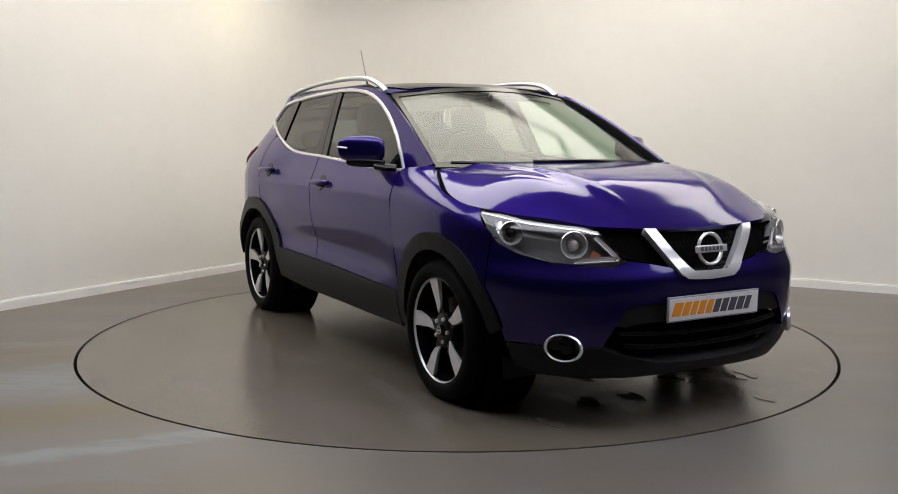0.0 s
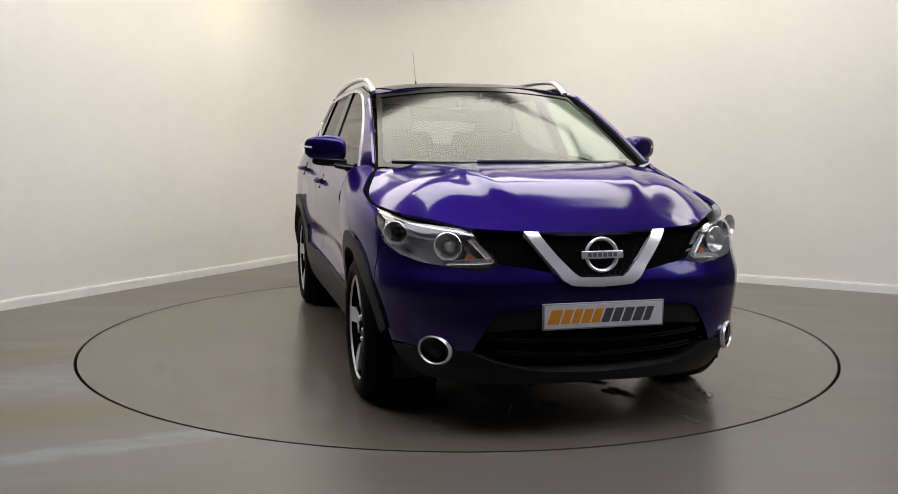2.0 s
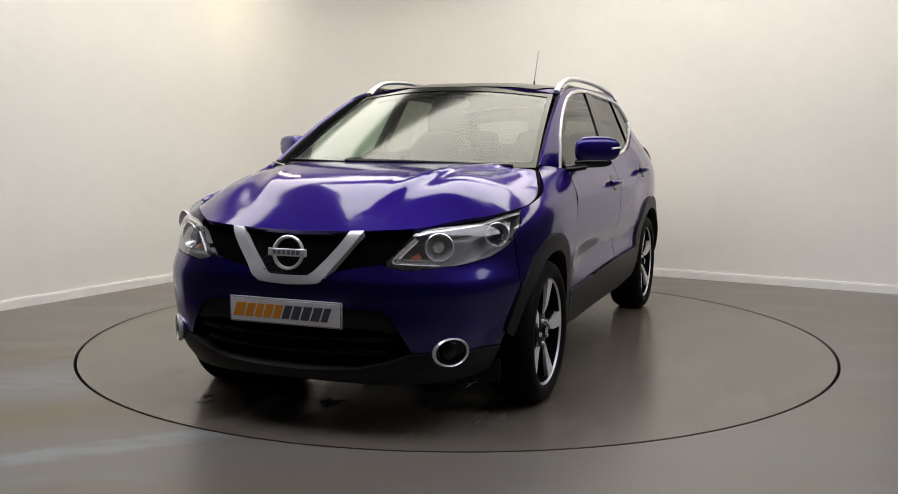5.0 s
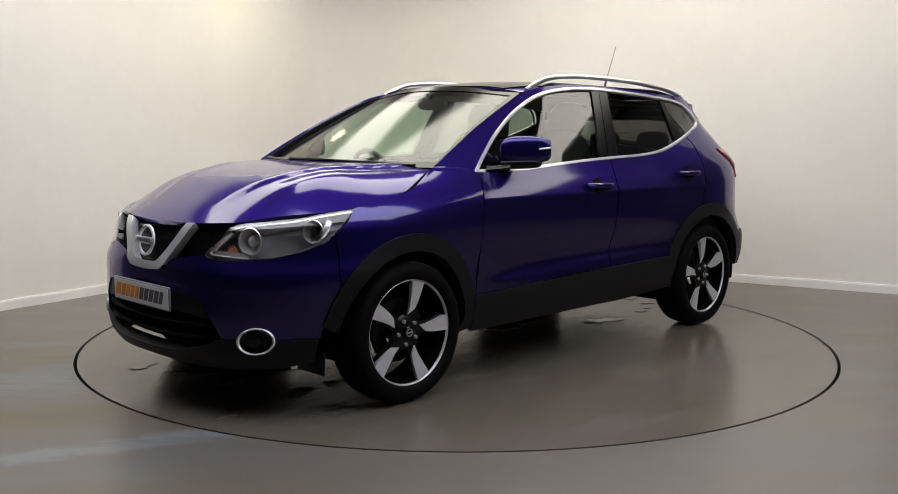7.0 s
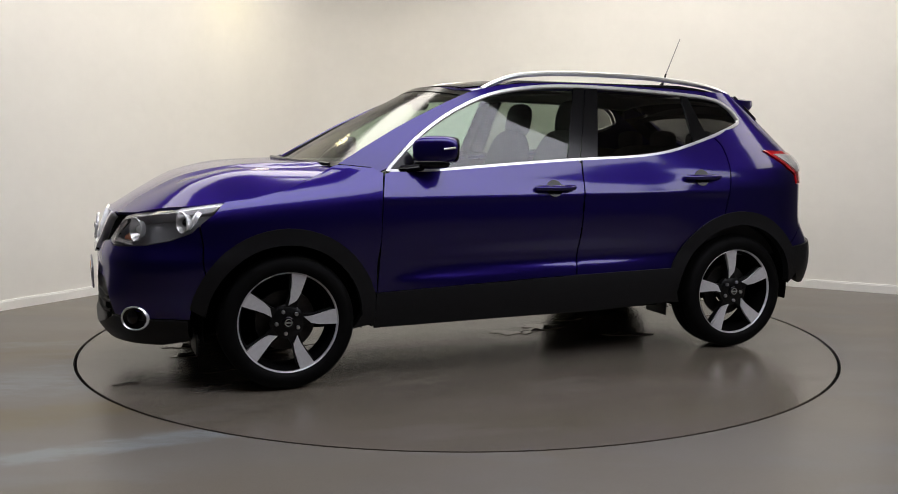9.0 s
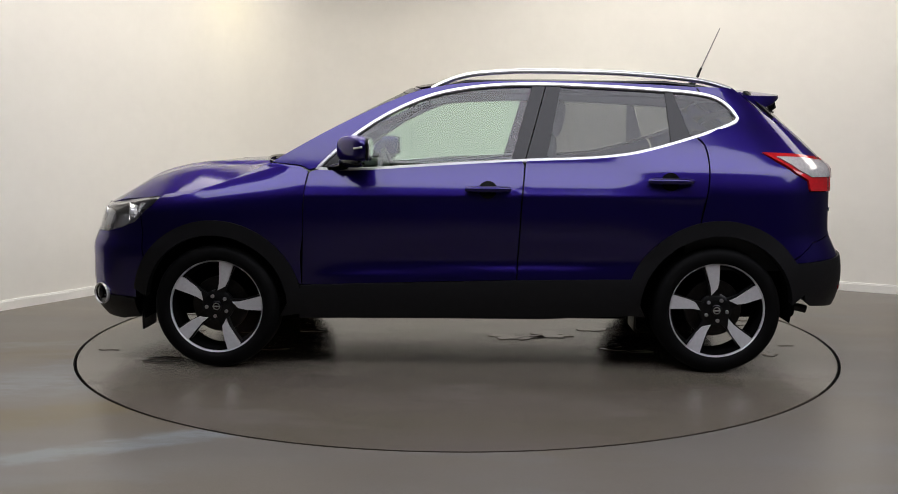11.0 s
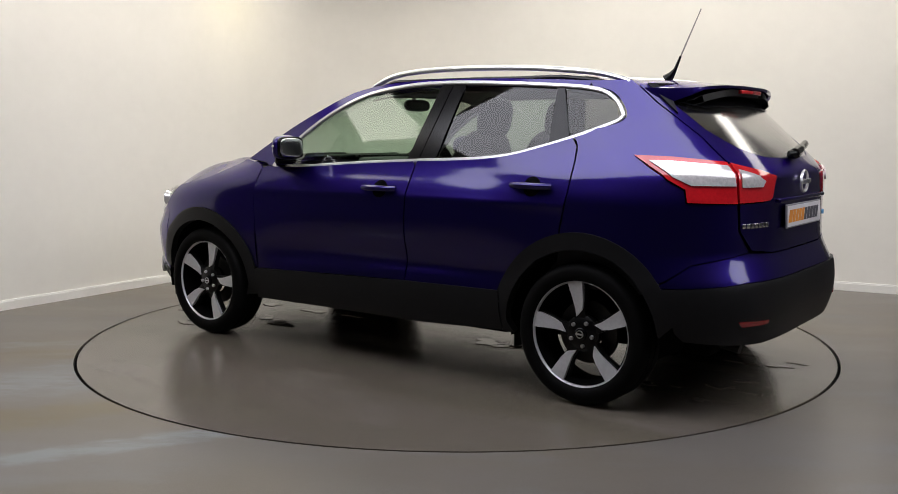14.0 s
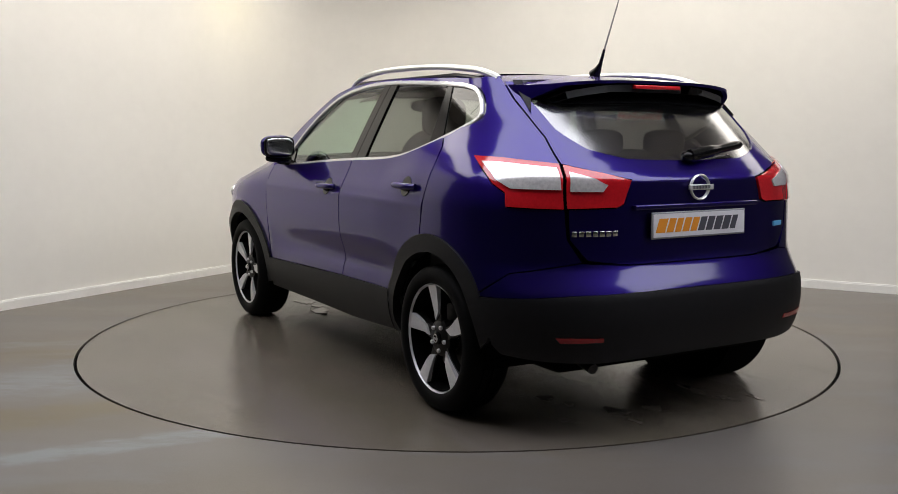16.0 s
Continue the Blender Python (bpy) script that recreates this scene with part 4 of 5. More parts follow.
def wheel(car, x, side, phase):
    """Five-spoke alloy wheel; its outer face looks to +z of its own frame."""
    hub = new("wheel")
    hub.parent = car
    hub.matrix_basis = Matrix.Translation((math.copysign(1.323, x), side * 0.887, 0.3325)) @ pose(0, 0, 0, -90 * side, 0, 0)
    tagged(hub, "five-spoke black and machined alloy wheel")
    m = Matrix()
    bm = bmesh.new()
    revolve(bm, [(0.238, -0.03), (0.250, -0.006), (0.258, 0.003), (0.275, 0.010), (0.300, 0.008), (0.318, -0.002), (0.329, -0.020), (0.3325, -0.05), (0.333, -0.06), (0.328, -0.062), (0.328, -0.068), (0.333, -0.07), (0.333, -0.108), (0.328, -0.11), (0.328, -0.116), (0.333, -0.118), (0.333, -0.155), (0.328, -0.185), (0.31, -0.21), (0.25, -0.215), (0.238, -0.20)], 72)
    part("tyre", bm, RUBBER, hub, "black rubber tyre")
    bm = bmesh.new()
    revolve(bm, [(0.240, -0.020), (0.2435, -0.010), (0.247, -0.006), (0.250, -0.008), (0.251, -0.012), (0.243, -0.03)], 72)
    part("rim_lip", bm, ALLOY, hub)
    bm = bmesh.new()
    revolve(bm, [(0.238, -0.014), (0.228, -0.05), (0.222, -0.16), (0.235, -0.205)], 56)
    part("rim_barrel", bm, DARK, hub)
    for k in range(5):
        r = pose(0, 0, 0, 0, 0, phase + 72 * k)
        bm = bmesh.new()
        pad(bm, [(0.05, -0.03), (0.12, -0.030), (0.238, -0.054), (0.240, 0.040), (0.14, 0.020), (0.05, 0.03)], -0.065, -0.034, r)
        part("spoke_back", bm, WHEEL_BLACK, hub, smooth=False)
        bm = bmesh.new()
        top = [(0.082, 0.014), (0.112, -0.022), (0.150, -0.034), (0.241, -0.046), (0.242, 0.030), (0.17, 0.018), (0.12, 0.012)]
        pad(bm, top, -0.032, -0.012, r)
        for v in bm.verts:
            q = v.co.xy.length
            v.co.z -= 0.016 * max(0.0, 1 - (q - 0.07) / 0.16)
        part("spoke", bm, ALLOY, hub, smooth=False)
        bm = bmesh.new()
        revolve(bm, [(0.0, -0.018), (0.008, -0.018), (0.010, -0.021), (0.010, -0.05)], 10, pose(0, 0, 0, 0, 0, phase + 36 + 72 * k) @ Matrix.Translation((0.057, 0, 0)))
        part("lug_nut", bm, SATIN, hub)
    bm = bmesh.new()
    revolve(bm, [(0.0, -0.025), (0.07, -0.03), (0.085, -0.04), (0.085, -0.07)], 40)
    part("hub", bm, WHEEL_BLACK, hub)
    bm = bmesh.new()
    revolve(bm, [(0.0, -0.012), (0.024, -0.013), (0.029, -0.017), (0.030, -0.03)], 28)
    part("hub_cap", bm, GLOSS_BLACK, hub)
    bm = bmesh.new()
    revolve(bm, [(0.015, -0.0125), (0.015, -0.010), (0.019, -0.010), (0.019, -0.0135)], 24)
    box(bm, -0.02, 0.02, -0.004, 0.004, -0.0125, -0.009)
    part("cap_badge", bm, SATIN, hub)
    bm = bmesh.new()
    revolve(bm, [(0.08, -0.095), (0.150, -0.095), (0.152, -0.115), (0.08, -0.12)], 40)
    part("brake_disc", bm, DISC, hub)
    return hub


def number_plate(car, m):
    """Show plate with a slanted two-colour lettered strip drawn as plain slanted blocks."""
    bm = bmesh.new()
    box(bm, -0.26, 0.26, -0.0555, 0.0555, 0.0, 0.010, 0.004, m)
    pl = part("show_plate", bm, PLATE_EDGE, car, "white show plate with orange and charcoal blocks")
    bm = bmesh.new()
    box(bm, -0.252, 0.252, -0.048, 0.048, 0.009, 0.0125, 0.0, m)
    part("plate_face", bm, PLATE_WHITE, pl, smooth=False)
    x = -0.232
    for k, w in enumerate((0.056, 0.044, 0.040, 0.044, 0.042, 0.042, 0.044, 0.046, 0.046, 0.038)):
        bm = bmesh.new()
        s, h = 0.010, 0.029
        pad(bm, [(x - s, -h), (x + w - 0.008 - s, -h), (x + w - 0.008 + s, h), (x + s, h)], 0.0125, 0.0138, m)
        part("print_block", bm, ORANGE if k < 5 else CHARCOAL, pl, smooth=False)
        x += w + 0.0005


def badge(car, m, r):
    bm = bmesh.new()
    revolve(bm, [(r * 0.80, 0.0), (r * 0.84, 0.010), (r * 0.92, 0.013), (r, 0.008), (r, 0.0)], 40, m)
    b = part("badge_ring", bm, BRIGHT, car, "round chrome badge with a cross bar")
    bm = bmesh.new()
    box(bm, -r * 1.22, r * 1.22, -r * 0.22, r * 0.22, 0.006, 0.018, 0.004, m)
    bar = part("badge_bar", bm, BRIGHT, b)
    for k in range(6):
        bm = bmesh.new()
        x = (-0.88 + 0.30 * k) * r
        box(bm, x, x + 0.2 * r, -r * 0.12, r * 0.12, 0.0175, 0.0195, 0.0, m)
        part("badge_mark", bm, CHARCOAL, b, smooth=False)


def car_ends(car):
    # bumper
    h = [(0.0, 0.668), fy(0.13, 0.672), fy(0.165, 0.690), fy(0.20, 0.714), fy(0.30, 0.734), fy(0.40, 0.750), fy(0.415, 0.738), fy(0.48, 0.724), fx(1.97, 0.741), fx(1.86, 0.764), fx(1.76, 0.801), fx(1.728, 0.832), fx(1.706, 0.61)]
    h += [fx(*p) for p in arc(FRONT_HUB, HUB_Z, 0.465, 33, 5, 8)] + [fx(1.86, 0.386), fx(2.02, 0.386), fy(0.525, 0.392), fy(0.49, 0.46), fy(0.435, 0.545), fy(0.40, 0.565), (0.0, 0.572)]
    patch("front_bumper", both(h), front_skin, PAINT, car, unit=F_UNIT, thick=0.03)
    h = [(0.0, 0.302), fy(0.30, 0.318), fy(0.44, 0.352), fy(0.525, 0.388), fx(2.02, 0.382), fx(1.86, 0.382), fx(1.785, 0.376), fx(1.765, 0.27), fx(1.90, 0.245), fy(0.52, 0.245), fy(0.3, 0.25), (0.0, 0.252)]
    patch("front_lip", both(h), front_skin, CLADDING, car, "black textured plastic lower bumper", unit=F_UNIT, off=0.010, thick=0.06)
    h = [(0.0, 0.575), fy(0.40, 0.568), fy(0.44, 0.545), fy(0.53, 0.39), fy(0.44, 0.345), fy(0.30, 0.312), (0.0, 0.298)]
    patch("lower_intake", both(h), front_skin, DARK, car, unit=F_UNIT, off=-0.07, thick=0.0)
    patch("intake_brow", both([(0.0, 0.572), fy(0.40, 0.565), fy(0.435, 0.545), fy(0.475, 0.478), fy(0.43, 0.475), fy(0.36, 0.488), (0.0, 0.488)]), front_skin, CLADDING, car, unit=F_UNIT, off=-0.008, thick=0.05)
    for z, y in ((0.43, 0.46), (0.372, 0.43)):
        ribbon("intake_slat", [fy(y, z + 0.018)[0:1] + (z + 0.018,)] + [(math.copysign(fy(y * abs(s), z)[0], s), z + 0.018 * s * s) for s in (0.75, 0.5, 0.25, 0.02, -0.25, -0.5, -0.75)] + [(-fy(y, z + 0.018)[0], z + 0.018)], front_skin, 0.014, CLADDING, car, off=-0.02, thick=0.03, closed=False)
    # grille
    h = [(0.0, 0.866), fy(0.28, 0.868), fy(0.50, 0.876), fy(0.515, 0.862), fy(0.455, 0.81), fy(0.405, 0.757), fy(0.30, 0.738), fy(0.20, 0.716), fy(0.13, 0.676), (0.0, 0.670)]
    gr = patch("grille", both(h), front_skin, DARK, car, "black honeycomb grille", unit=F_UNIT, off=-0.035, thick=-0.03)
    bm = bmesh.new()
    for row in range(9):
        z = 0.690 + row * 0.020
        for col in range(-24, 25):
            y = (col + 0.5 * (row % 2)) * 0.024
            lim = 0.10 + (z - 0.68) / 0.19 * 0.40 if z < 0.75 else 0.40 + (z - 0.75) * 0.8
            if abs(y) > lim:
                continue
            a = math.copysign(fy(abs(y), z)[0], y)
            p = Vector(front_skin(a, z)) - Vector((0.03, 0, 0))
            for u0, v0, u1, v1 in ((-0.012, 0, 0, 0.010), (0, 0.010, 0.012, 0), (0, 0.010, 0, 0.02)):
                q = [p + Vector((0, u0, v0)), p + Vector((0, u1, v1))]
                s = Vector((0, -(v1 - v0), u1 - u0)).normalized() * 0.0014
                bm.faces.new([bm.verts.new(k) for k in (q[0] - s, q[1] - s, q[1] + s, q[0] + s)])
    tagged(part("grille_mesh", bm, GLOSS_BLACK, gr, smooth=False), kind="stuff")
    h = [(0.0, 0.690), fy(0.090, 0.692), fy(0.122, 0.714), fy(0.246, 0.866), fy(0.302, 0.868), fy(0.165, 0.684), fy(0.13, 0.664), (0.0, 0.657)]
    patch("grille_chrome", both(h), front_skin, BRIGHT, car, "broad chrome V on the grille", step=0.02, unit=F_UNIT, off=0.016, thick=0.04)
    badge(car, facing((2.192, 0, 0.785), (1, 0, 0.16)), 0.072)
    number_plate(car, facing((2.226, 0, 0.543), (1, 0, -0.02)))
    # bonnet
    half = curve([(2.128, 0.0), (2.120, 0.14), (2.103, 0.28), (2.06, 0.42), (1.99, 0.53), (1.83, 0.67), (1.71, 0.742), (1.60, 0.785), (1.45, 0.820), (1.29, 0.820), (1.15, 0.778), (1.06, 0.745)], 4) + curve([(1.03, 0.715), (1.09, 0.50), (1.145, 0.25), (1.165, 0.0)], 4)
    o = half + [(x, -y) for x, y in reversed(half)]
    patch("bonnet", o, hood_skin, PAINT, car, "smooth metallic blue bonnet", step=0.035, thick=0.02)
    side = [(1.60, 0.788), (1.45, 0.823), (1.29, 0.823), (1.15, 0.781), (1.06, 0.748)]
    # dark strip in place of the shaded shut gap beside the bonnet
    for sg in (1, -1):
        ribbon("bonnet_seal", curve([(x, y * sg) for x, y in [(1.71, 0.745)] + side], 4), hood_skin, 0.009, DARK, car, off=0.003, thick=0.012, closed=False)
    # windscreen
    def screen(u, v):
        bx, bz = 1.135 - 0.15 * u * u, 1.088
        tx, tz = 0.335 - 0.10 * u * u, 1.505 - 0.045 * u * u
        s = 0.012 * 4 * v * (1 - v)
        return (bx + (tx - bx) * v + s * 0.5, u * (0.725 + (0.600 - 0.725) * v), bz + (tz - bz) * v + s * 0.85)
    patch("windscreen", [(-0.97, 0.03), (0.97, 0.03), (0.97, 0.97), (-0.97, 0.97)], screen, CLEAR_GLASS, car, "clear greenish windscreen", step=0.06, thick=0.005)
    for nm, q in (("screen_edge", [(-1.0, 0.94), (1.0, 0.94), (1.0, 1.0), (-1.0, 1.0)]), ("screen_edge", [(-1.0, 0.0), (1.0, 0.0), (1.0, 0.06), (-1.0, 0.06)]), ("screen_edge", [(-1.0, 0.06), (-0.965, 0.06), (-0.955, 0.94), (-1.0, 0.94)]), ("screen_edge", [(1.0, 0.06), (0.965, 0.06), (0.955, 0.94), (1.0, 0.94)])):
        patch(nm, q, screen, GLOSS_BLACK, car, step=0.05, off=0.003, thick=0.01)
    bm = bmesh.new()
    tube(bm, curve([(1.03, 0.62, 1.10), (1.11, 0.42, 1.108), (1.165, 0.10, 1.118), (1.165, -0.25, 1.12)]), 0.009, 8)
    tube(bm, curve([(1.165, 0.02, 1.108), (1.15, -0.25, 1.11), (1.08, -0.50, 1.112), (1.03, -0.66, 1.115)]), 0.009, 8)
    part("front_wiper", bm, GLOSS_BLACK, car)
    # roof
    edge = [(0.33, 0.0), (0.325, 0.20), (0.29, 0.45), (0.23, 0.60), (0.10, 0.612), (-0.30, 0.625), (-0.80, 0.622), (-1.20, 0.615), (-1.42, 0.60), (-1.44, 0.45), (-1.45, 0.0)]
    patch("roof", edge + [(x, -y) for x, y in reversed(edge)], roof_skin, PAINT, car, step=0.06, off=0.0)
    q = [(0.31, 0.0), (0.30, 0.25), (0.26, 0.50), (0.0, 0.53), (-0.60, 0.53), (-0.95, 0.52), (-0.95, 0.0)]
    patch("glass_roof", q + [(x, -y) for x, y in reversed(q)], roof_skin, GLOSS_BLACK, car, "dark glass panel in the roof", step=0.06, off=0.005, thick=0.004)
    q = curve([(-1.455, 0.0), (-1.45, 0.45), (-1.43, 0.600)], 4) + curve([(-1.52, 0.588), (-1.62, 0.545), (-1.70, 0.46), (-1.748, 0.25), (-1.76, 0.0)], 4)
    sp = patch("spoiler", q + [(x, -y) for x, y in reversed(q)], roof_skin, PAINT, car, step=0.05, off=0.004, thick=0.012)
    q = [(-1.50, 0.0), (-1.50, 0.565), (-1.60, 0.535), (-1.69, 0.45), (-1.738, 0.25), (-1.75, 0.0)]
    patch("spoiler_underside", q + [(x, -y) for x, y in reversed(q)], lambda x, y: (x, y, roof_skin(x, y)[2] - 0.014 - 0.42 * max(0.0, x + 1.74)), CLADDING, sp, step=0.06, thick=0.03)
    edge = curve([(-1.43, 0.602), (-1.52, 0.590), (-1.62, 0.547), (-1.70, 0.462), (-1.748, 0.25)], 5)
    for sg in (1, -1):
        bm = bmesh.new()
        rows = []
        for x, y in edge:
            h = 0.012 + 0.085 * max(0.0, min(1.0, (x + 1.70) / 0.24)) ** 0.8
            z = roof_skin(x, y)[2] + 0.003
            rows.append([bm.verts.new(p) for p in ((x, y * sg, z), (x, (y + 0.004) * sg, z - h * 0.5), (x, (y + 0.006) * sg, z - h), (x + 0.004, (y - 0.02) * sg, z - h), (x + 0.004, (y - 0.02) * sg, z - 0.006))])
        for p, q in zip(rows, rows[1:]):
            for k in range(5):
                bm.faces.new((p[k], p[(k + 1) % 5], q[(k + 1) % 5], q[k]))
        bm.faces.new(rows[0])
        bm.faces.new(rows[-1])
        bmesh.ops.recalc_face_normals(bm, faces=bm.faces)
        part("spoiler_cheek", bm, PAINT, sp)
    bm = bmesh.new()
    box(bm, -1.764, -1.735, -0.13, 0.13, 1.449, 1.466, 0.004)
    part("brake_light", bm, RED_LENS, sp, "red high brake light")
    # tailgate and rear window
    h = [(0.0, 0.742), ry(0.34, 0.742), ry(0.53, 0.764), ry(0.60, 0.85), ry(0.606, 0.968), ry(0.41, 0.972), ry(0.378, 0.985), ry(0.342, 1.088), ry(0.46, 1.115), ry(0.598, 1.148), ry(0.594, 1.25), ry(0.606, 1.40), ry(0.600, 1.475), ry(0.565, 1.475), ry(0.565, 1.40), ry(0.545, 1.28), ry(0.47, 1.205), ry(0.31, 1.165), (0.0, 1.158)]
    gate = patch("tailgate", both(h), rear_skin, PAINT, car, unit=R_UNIT, thick=0.02)
    h = [(0.0, 1.158), ry(0.31, 1.165), ry(0.47, 1.205), ry(0.545, 1.28), ry(0.565, 1.40), ry(0.56, 1.485), (0.0, 1.49)]
    patch("rear_window", both(h), rear_skin, REAR_GLASS, gate, "dark rear window glass", step=0.05, unit=R_UNIT, off=-0.004, thick=0.004)
    # spoiler's shade and reflection on the glass, laid on as a gloss black band
    h = [(0.0, 1.392), ry(0.20, 1.388), ry(0.42, 1.378), ry(0.50, 1.385), ry(0.555, 1.40), ry(0.555, 1.478), (0.0, 1.485)]
    patch("window_band", both(h), rear_skin, GLOSS_BLACK, gate, step=0.05, unit=R_UNIT, off=0.004, thick=0.006)
    number_plate(car, facing((-2.064, 0, 0.897), (-1, 0, 0.06)))
    bm = bmesh.new()
    box(bm, -2.068, -2.035, -0.34, 0.34, 0.965, 0.985, 0.006)
    part("plate_brow", bm, PAINT, gate)
    badge(car, facing((-2.058, 0, 1.050), (-1, 0, 0.05)), 0.055)
    for k in range(7):
        bm = bmesh.new()
        y = 0.585 - 0.028 * k
        p = Vector(rear_skin(ry(y, 0.872)[0], 0.872))
        n = skin_normal(rear_skin, *ry(y, 0.872), 0.05)
        m = facing(p, (-abs(n.x), abs(n.y), 0))
        box(bm, -0.011, 0.011, -0.011, 0.011, -0.002, 0.006, 0.002, m)
        part("model_mark", bm, CHROME, gate)
    p = Vector(rear_skin(-ry(0.53, 0.87)[0], 0.87))
    bm = bmesh.new()
    box(bm, -0.04, 0.04, -0.011, 0.011, -0.004, 0.006, 0.002, facing(p, (-0.9, -0.35, 0)))
    part("trim_badge", bm, BADGE_BLUE, gate)
    bm = bmesh.new()
    blob(bm, (-2.0, 0.0, 1.175), (0.03, 0.05, 0.022), 2.5)
    tube(bm, curve([(-2.01, 0.02, 1.178), (-1.985, -0.15, 1.20), (-1.95, -0.33, 1.222)]), [0.026] * 6 + [0.019] * 6 + [0.012], 10)
    part("rear_wiper", bm, GLOSS_BLACK, gate)
    h = [(0.0, 0.736), ry(0.34, 0.736), ry(0.555, 0.752), rx(-1.83, 0.704), rx(-1.71, 0.614), rx(-1.71, 0.60), ry(0.62, 0.63), (0.0, 0.632)]
    patch("rear_bumper", both(h), rear_skin, PAINT, car, unit=R_UNIT, thick=0.03)
    h = [(0.0, 0.628), ry(0.62, 0.626), rx(-1.70, 0.597)] + [rx(*p) for p in arc(REAR_HUB, HUB_Z, 0.475, 146, 172, 6)] + [rx(-1.82, 0.37), ry(0.70, 0.355), ry(0.49, 0.340), (0.0, 0.345)]
    patch("rear_lower_bumper", both(h), rear_skin, CLADDING, car, "black textured plastic rear bumper", unit=R_UNIT, off=0.012, thick=0.08)
    bm = bmesh.new()
    tube(bm, [(-1.55, 0.42, 0.30), (-1.80, 0.43, 0.295), (-1.90, 0.44, 0.285), (-1.95, 0.442, 0.275)], 0.024, 14)
    part("exhaust_pipe", bm, DISC, car)
    # aerial
    bm = bmesh.new()
    tube(bm, [(-1.30, 0, 1.525), (-1.325, 0, 1.548), (-1.345, 0, 1.575), (-1.37, 0, 1.635)], [0.030, 0.018, 0.009, 0.006], 10)
    ae = part("aerial", bm, GLOSS_BLACK, car)
    bm = bmesh.new()
    tube(bm, [(-1.368, 0, 1.63), (-1.47, 0, 1.85)], [0.0042, 0.0030], 8)
    part("aerial_rod", bm, AERIAL_GREY, ae)


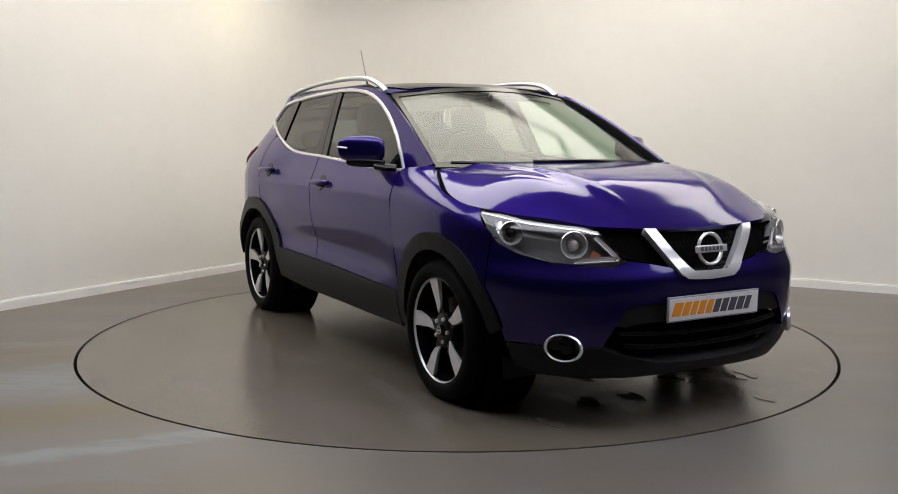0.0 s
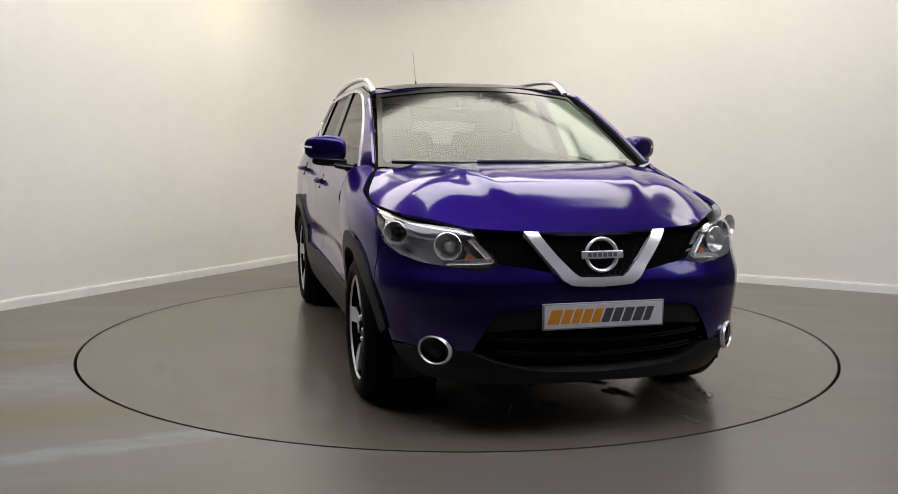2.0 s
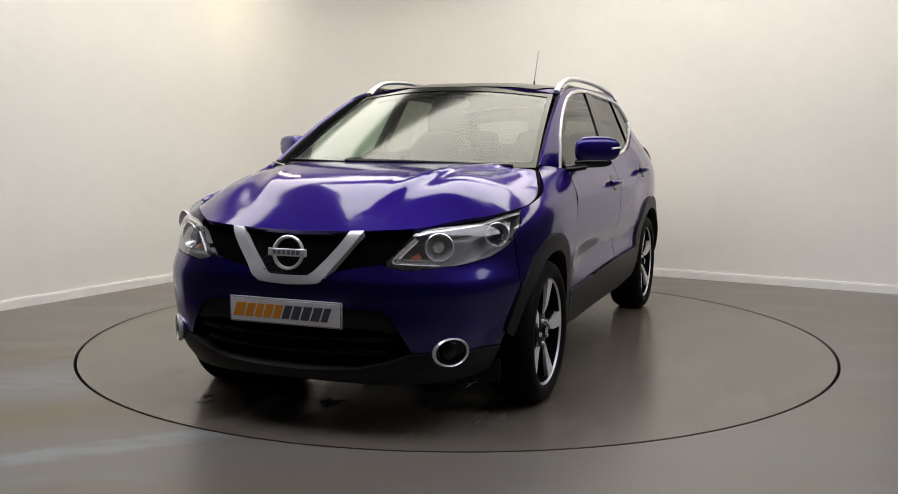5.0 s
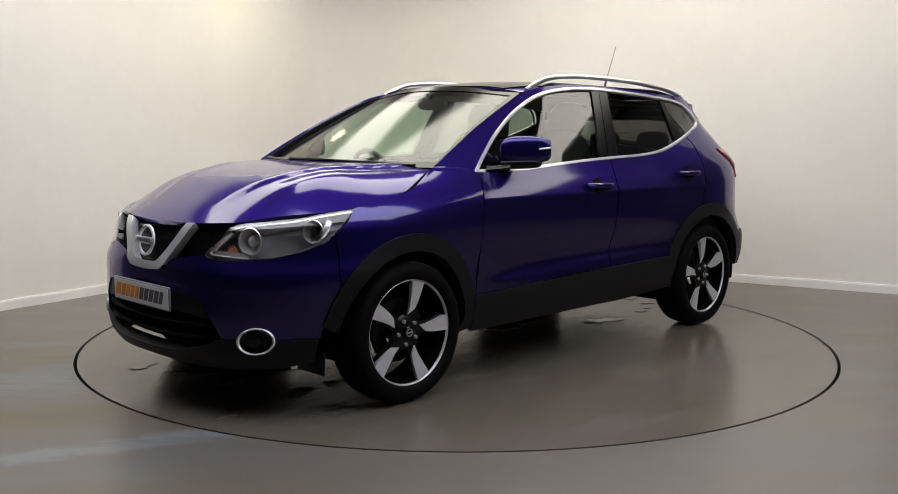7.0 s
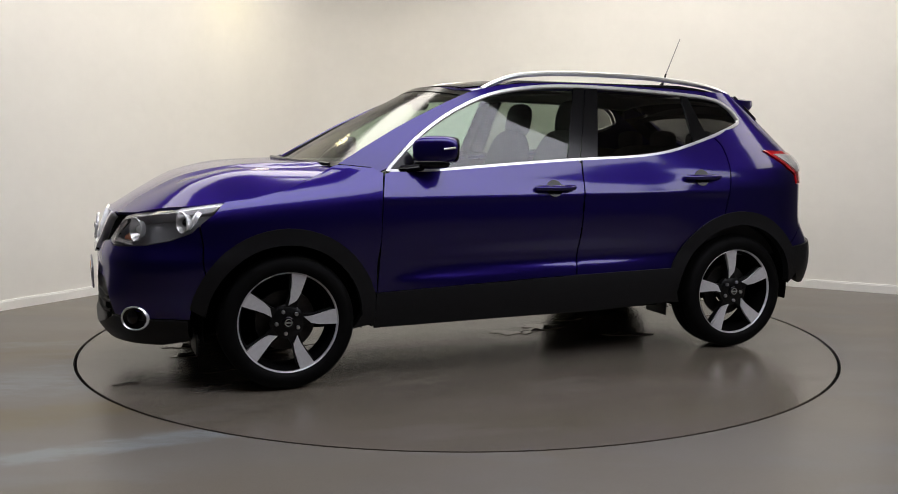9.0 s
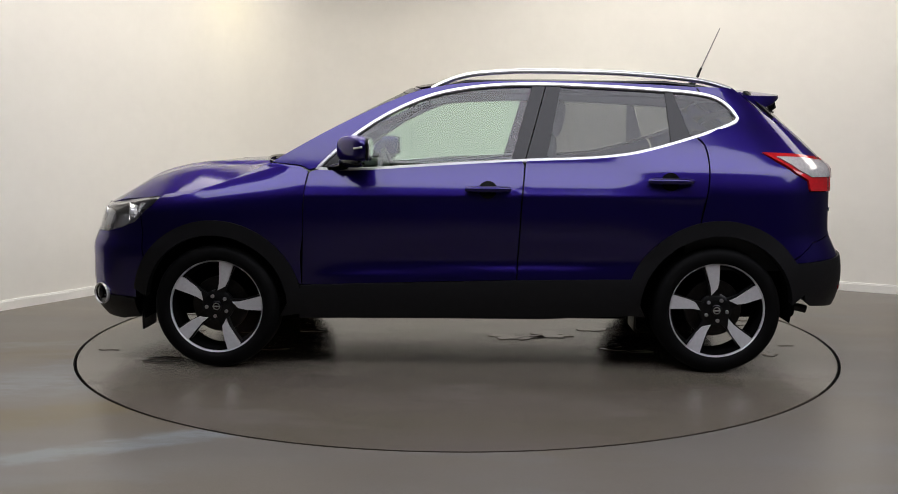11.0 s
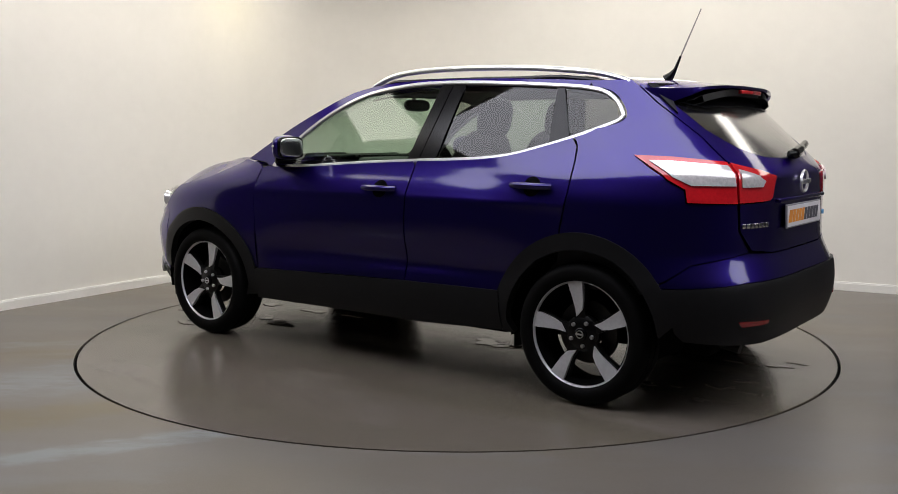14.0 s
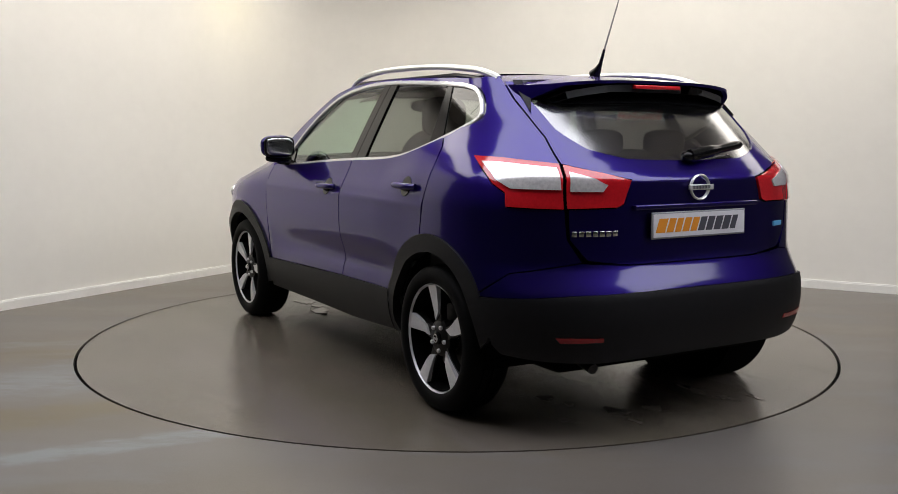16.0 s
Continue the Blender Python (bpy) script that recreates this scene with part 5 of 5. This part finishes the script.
def cabin(car):
    bm = bmesh.new()
    box(bm, -1.85, 1.95, -0.56, 0.56, 0.24, 0.40, 0.03)
    box(bm, -0.86, 0.86, -0.80, 0.80, 0.26, 0.40, 0.02)
    part("underbody", bm, DARK, car)
    bm = bmesh.new()
    box(bm, 1.0, 2.0, -0.52, 0.52, 0.38, 0.80, 0.05)
    box(bm, 0.95, 1.12, -0.70, 0.70, 0.38, 1.00, 0.02)
    part("engine_bay", bm, DARK, car)
    bm = bmesh.new()
    box(bm, 0.62, 1.05, -0.72, 0.72, 0.70, 1.06, 0.05)
    box(bm, 0.55, 0.95, -0.60, -0.12, 1.02, 1.10, 0.04)
    part("dashboard", bm, TRIM, car, "dark plastic dashboard")
    bm = bmesh.new()
    box(bm, -1.86, -1.45, -0.50, 0.50, 0.38, 0.90, 0.03)
    part("boot_floor", bm, TRIM, car)
    for y in (0.36, -0.36):
        bm = bmesh.new()
        blob(bm, (-0.05, y, 0.62), (0.26, 0.25, 0.10), 3.2)
        seat = part("front_seat", bm, FABRIC, car, "dark fabric front seat")
        bm = bmesh.new()
        blob(bm, (-0.36, y, 0.95), (0.09, 0.24, 0.33), 3.0, m=Matrix.Rotation(radians(-14), 3, "Y"))
        part("seat_back", bm, FABRIC, seat)
        bm = bmesh.new()
        blob(bm, (-0.475, y, 1.335), (0.055, 0.13, 0.105), 3.0, m=Matrix.Rotation(radians(-10), 3, "Y"))
        part("head_rest", bm, FABRIC, seat)
    bm = bmesh.new()
    blob(bm, (-1.0, 0, 0.62), (0.26, 0.62, 0.11), 4.0)
    bench = part("rear_bench", bm, FABRIC, car, "dark fabric rear bench")
    bm = bmesh.new()
    blob(bm, (-1.30, 0, 0.92), (0.09, 0.60, 0.27), 4.0, m=Matrix.Rotation(radians(-16), 3, "Y"))
    part("bench_back", bm, FABRIC, bench)
    for y in (-0.40, 0.0, 0.40):
        bm = bmesh.new()
        blob(bm, (-1.37, y, 1.215), (0.05, 0.12, 0.065), 3.0)
        part("head_rest", bm, FABRIC, bench)
    bm = bmesh.new()
    m = facing((0.47, -0.36, 0.985), (-0.92, 0, 0.40))
    tube(bm, [m @ Vector((0.18 * math.cos(k * math.pi / 16), 0.18 * math.sin(k * math.pi / 16), 0)) for k in range(33)], 0.015, 8)
    box(bm, -0.17, 0.17, -0.03, 0.03, -0.03, 0.0, 0.01, m)
    box(bm, -0.05, 0.05, -0.12, 0.05, -0.05, 0.005, 0.02, m)
    part("steering_wheel", bm, TRIM, car)
    bm = bmesh.new()
    blob(bm, (0.33, 0.0, 1.415), (0.025, 0.12, 0.035), 3.0)
    tube(bm, [(0.34, 0, 1.43), (0.37, 0, 1.48)], 0.012, 8)
    part("inner_mirror", bm, TRIM, car)
    # head lining
    q = [(0.25, 0.52), (-1.40, 0.54), (-1.40, -0.54), (0.25, -0.52)]
    patch("head_lining", q, lambda x, y: (x, y, roof_skin(x, y)[2] - 0.05), shader("grey_head_lining", (0.30, 0.29, 0.27), 0.9), car, step=0.12, thick=0.01)


def true_up(car):
    """Ease the parts that are not skin panels along with the panels."""
    for ob in car.children_recursive:
        if ob.type == "MESH" and not ob.data.has_custom_normals:
            for v in ob.data.vertices:
                v.co = eased(v.co)


def build_car():
    car = tagged(new("car"), "metallic deep blue crossover car with black cladding on the turntable", "car")
    for flip in (False, True):
        side_panels(car, flip)
    car_ends(car)
    cabin(car)
    true_up(car)
    wheel(car, FRONT_HUB, 1, 42)
    wheel(car, REAR_HUB, 1, 63)
    wheel(car, FRONT_HUB, -1, 105)
    wheel(car, REAR_HUB, -1, 100)
    return car


CAR = build_car()


def motions():
    """The table turns slowly at first, then at a steady rate; the car turns with it."""
    turn = [(0.0, 29.85), (0.5, 28.47), (1.0, 25.30), (1.5, 20.79), (2.0, 14.80)]
    turn += [(k / 2, -68.07 - 11.702 * (k / 2 - 9) + 0.0151 * (k / 2 - 9) ** 2) for k in range(5, 33)]
    walk(TABLE, [(t, pose(0, 0, 0, 0, 0, a - 90)) for t, a in turn])
    walk(CAR, [(t, pose(0, 0, 0, 0, 0, a - 90) @ pose(-0.067, 0.061, 0)) for t, a in turn])


motions()
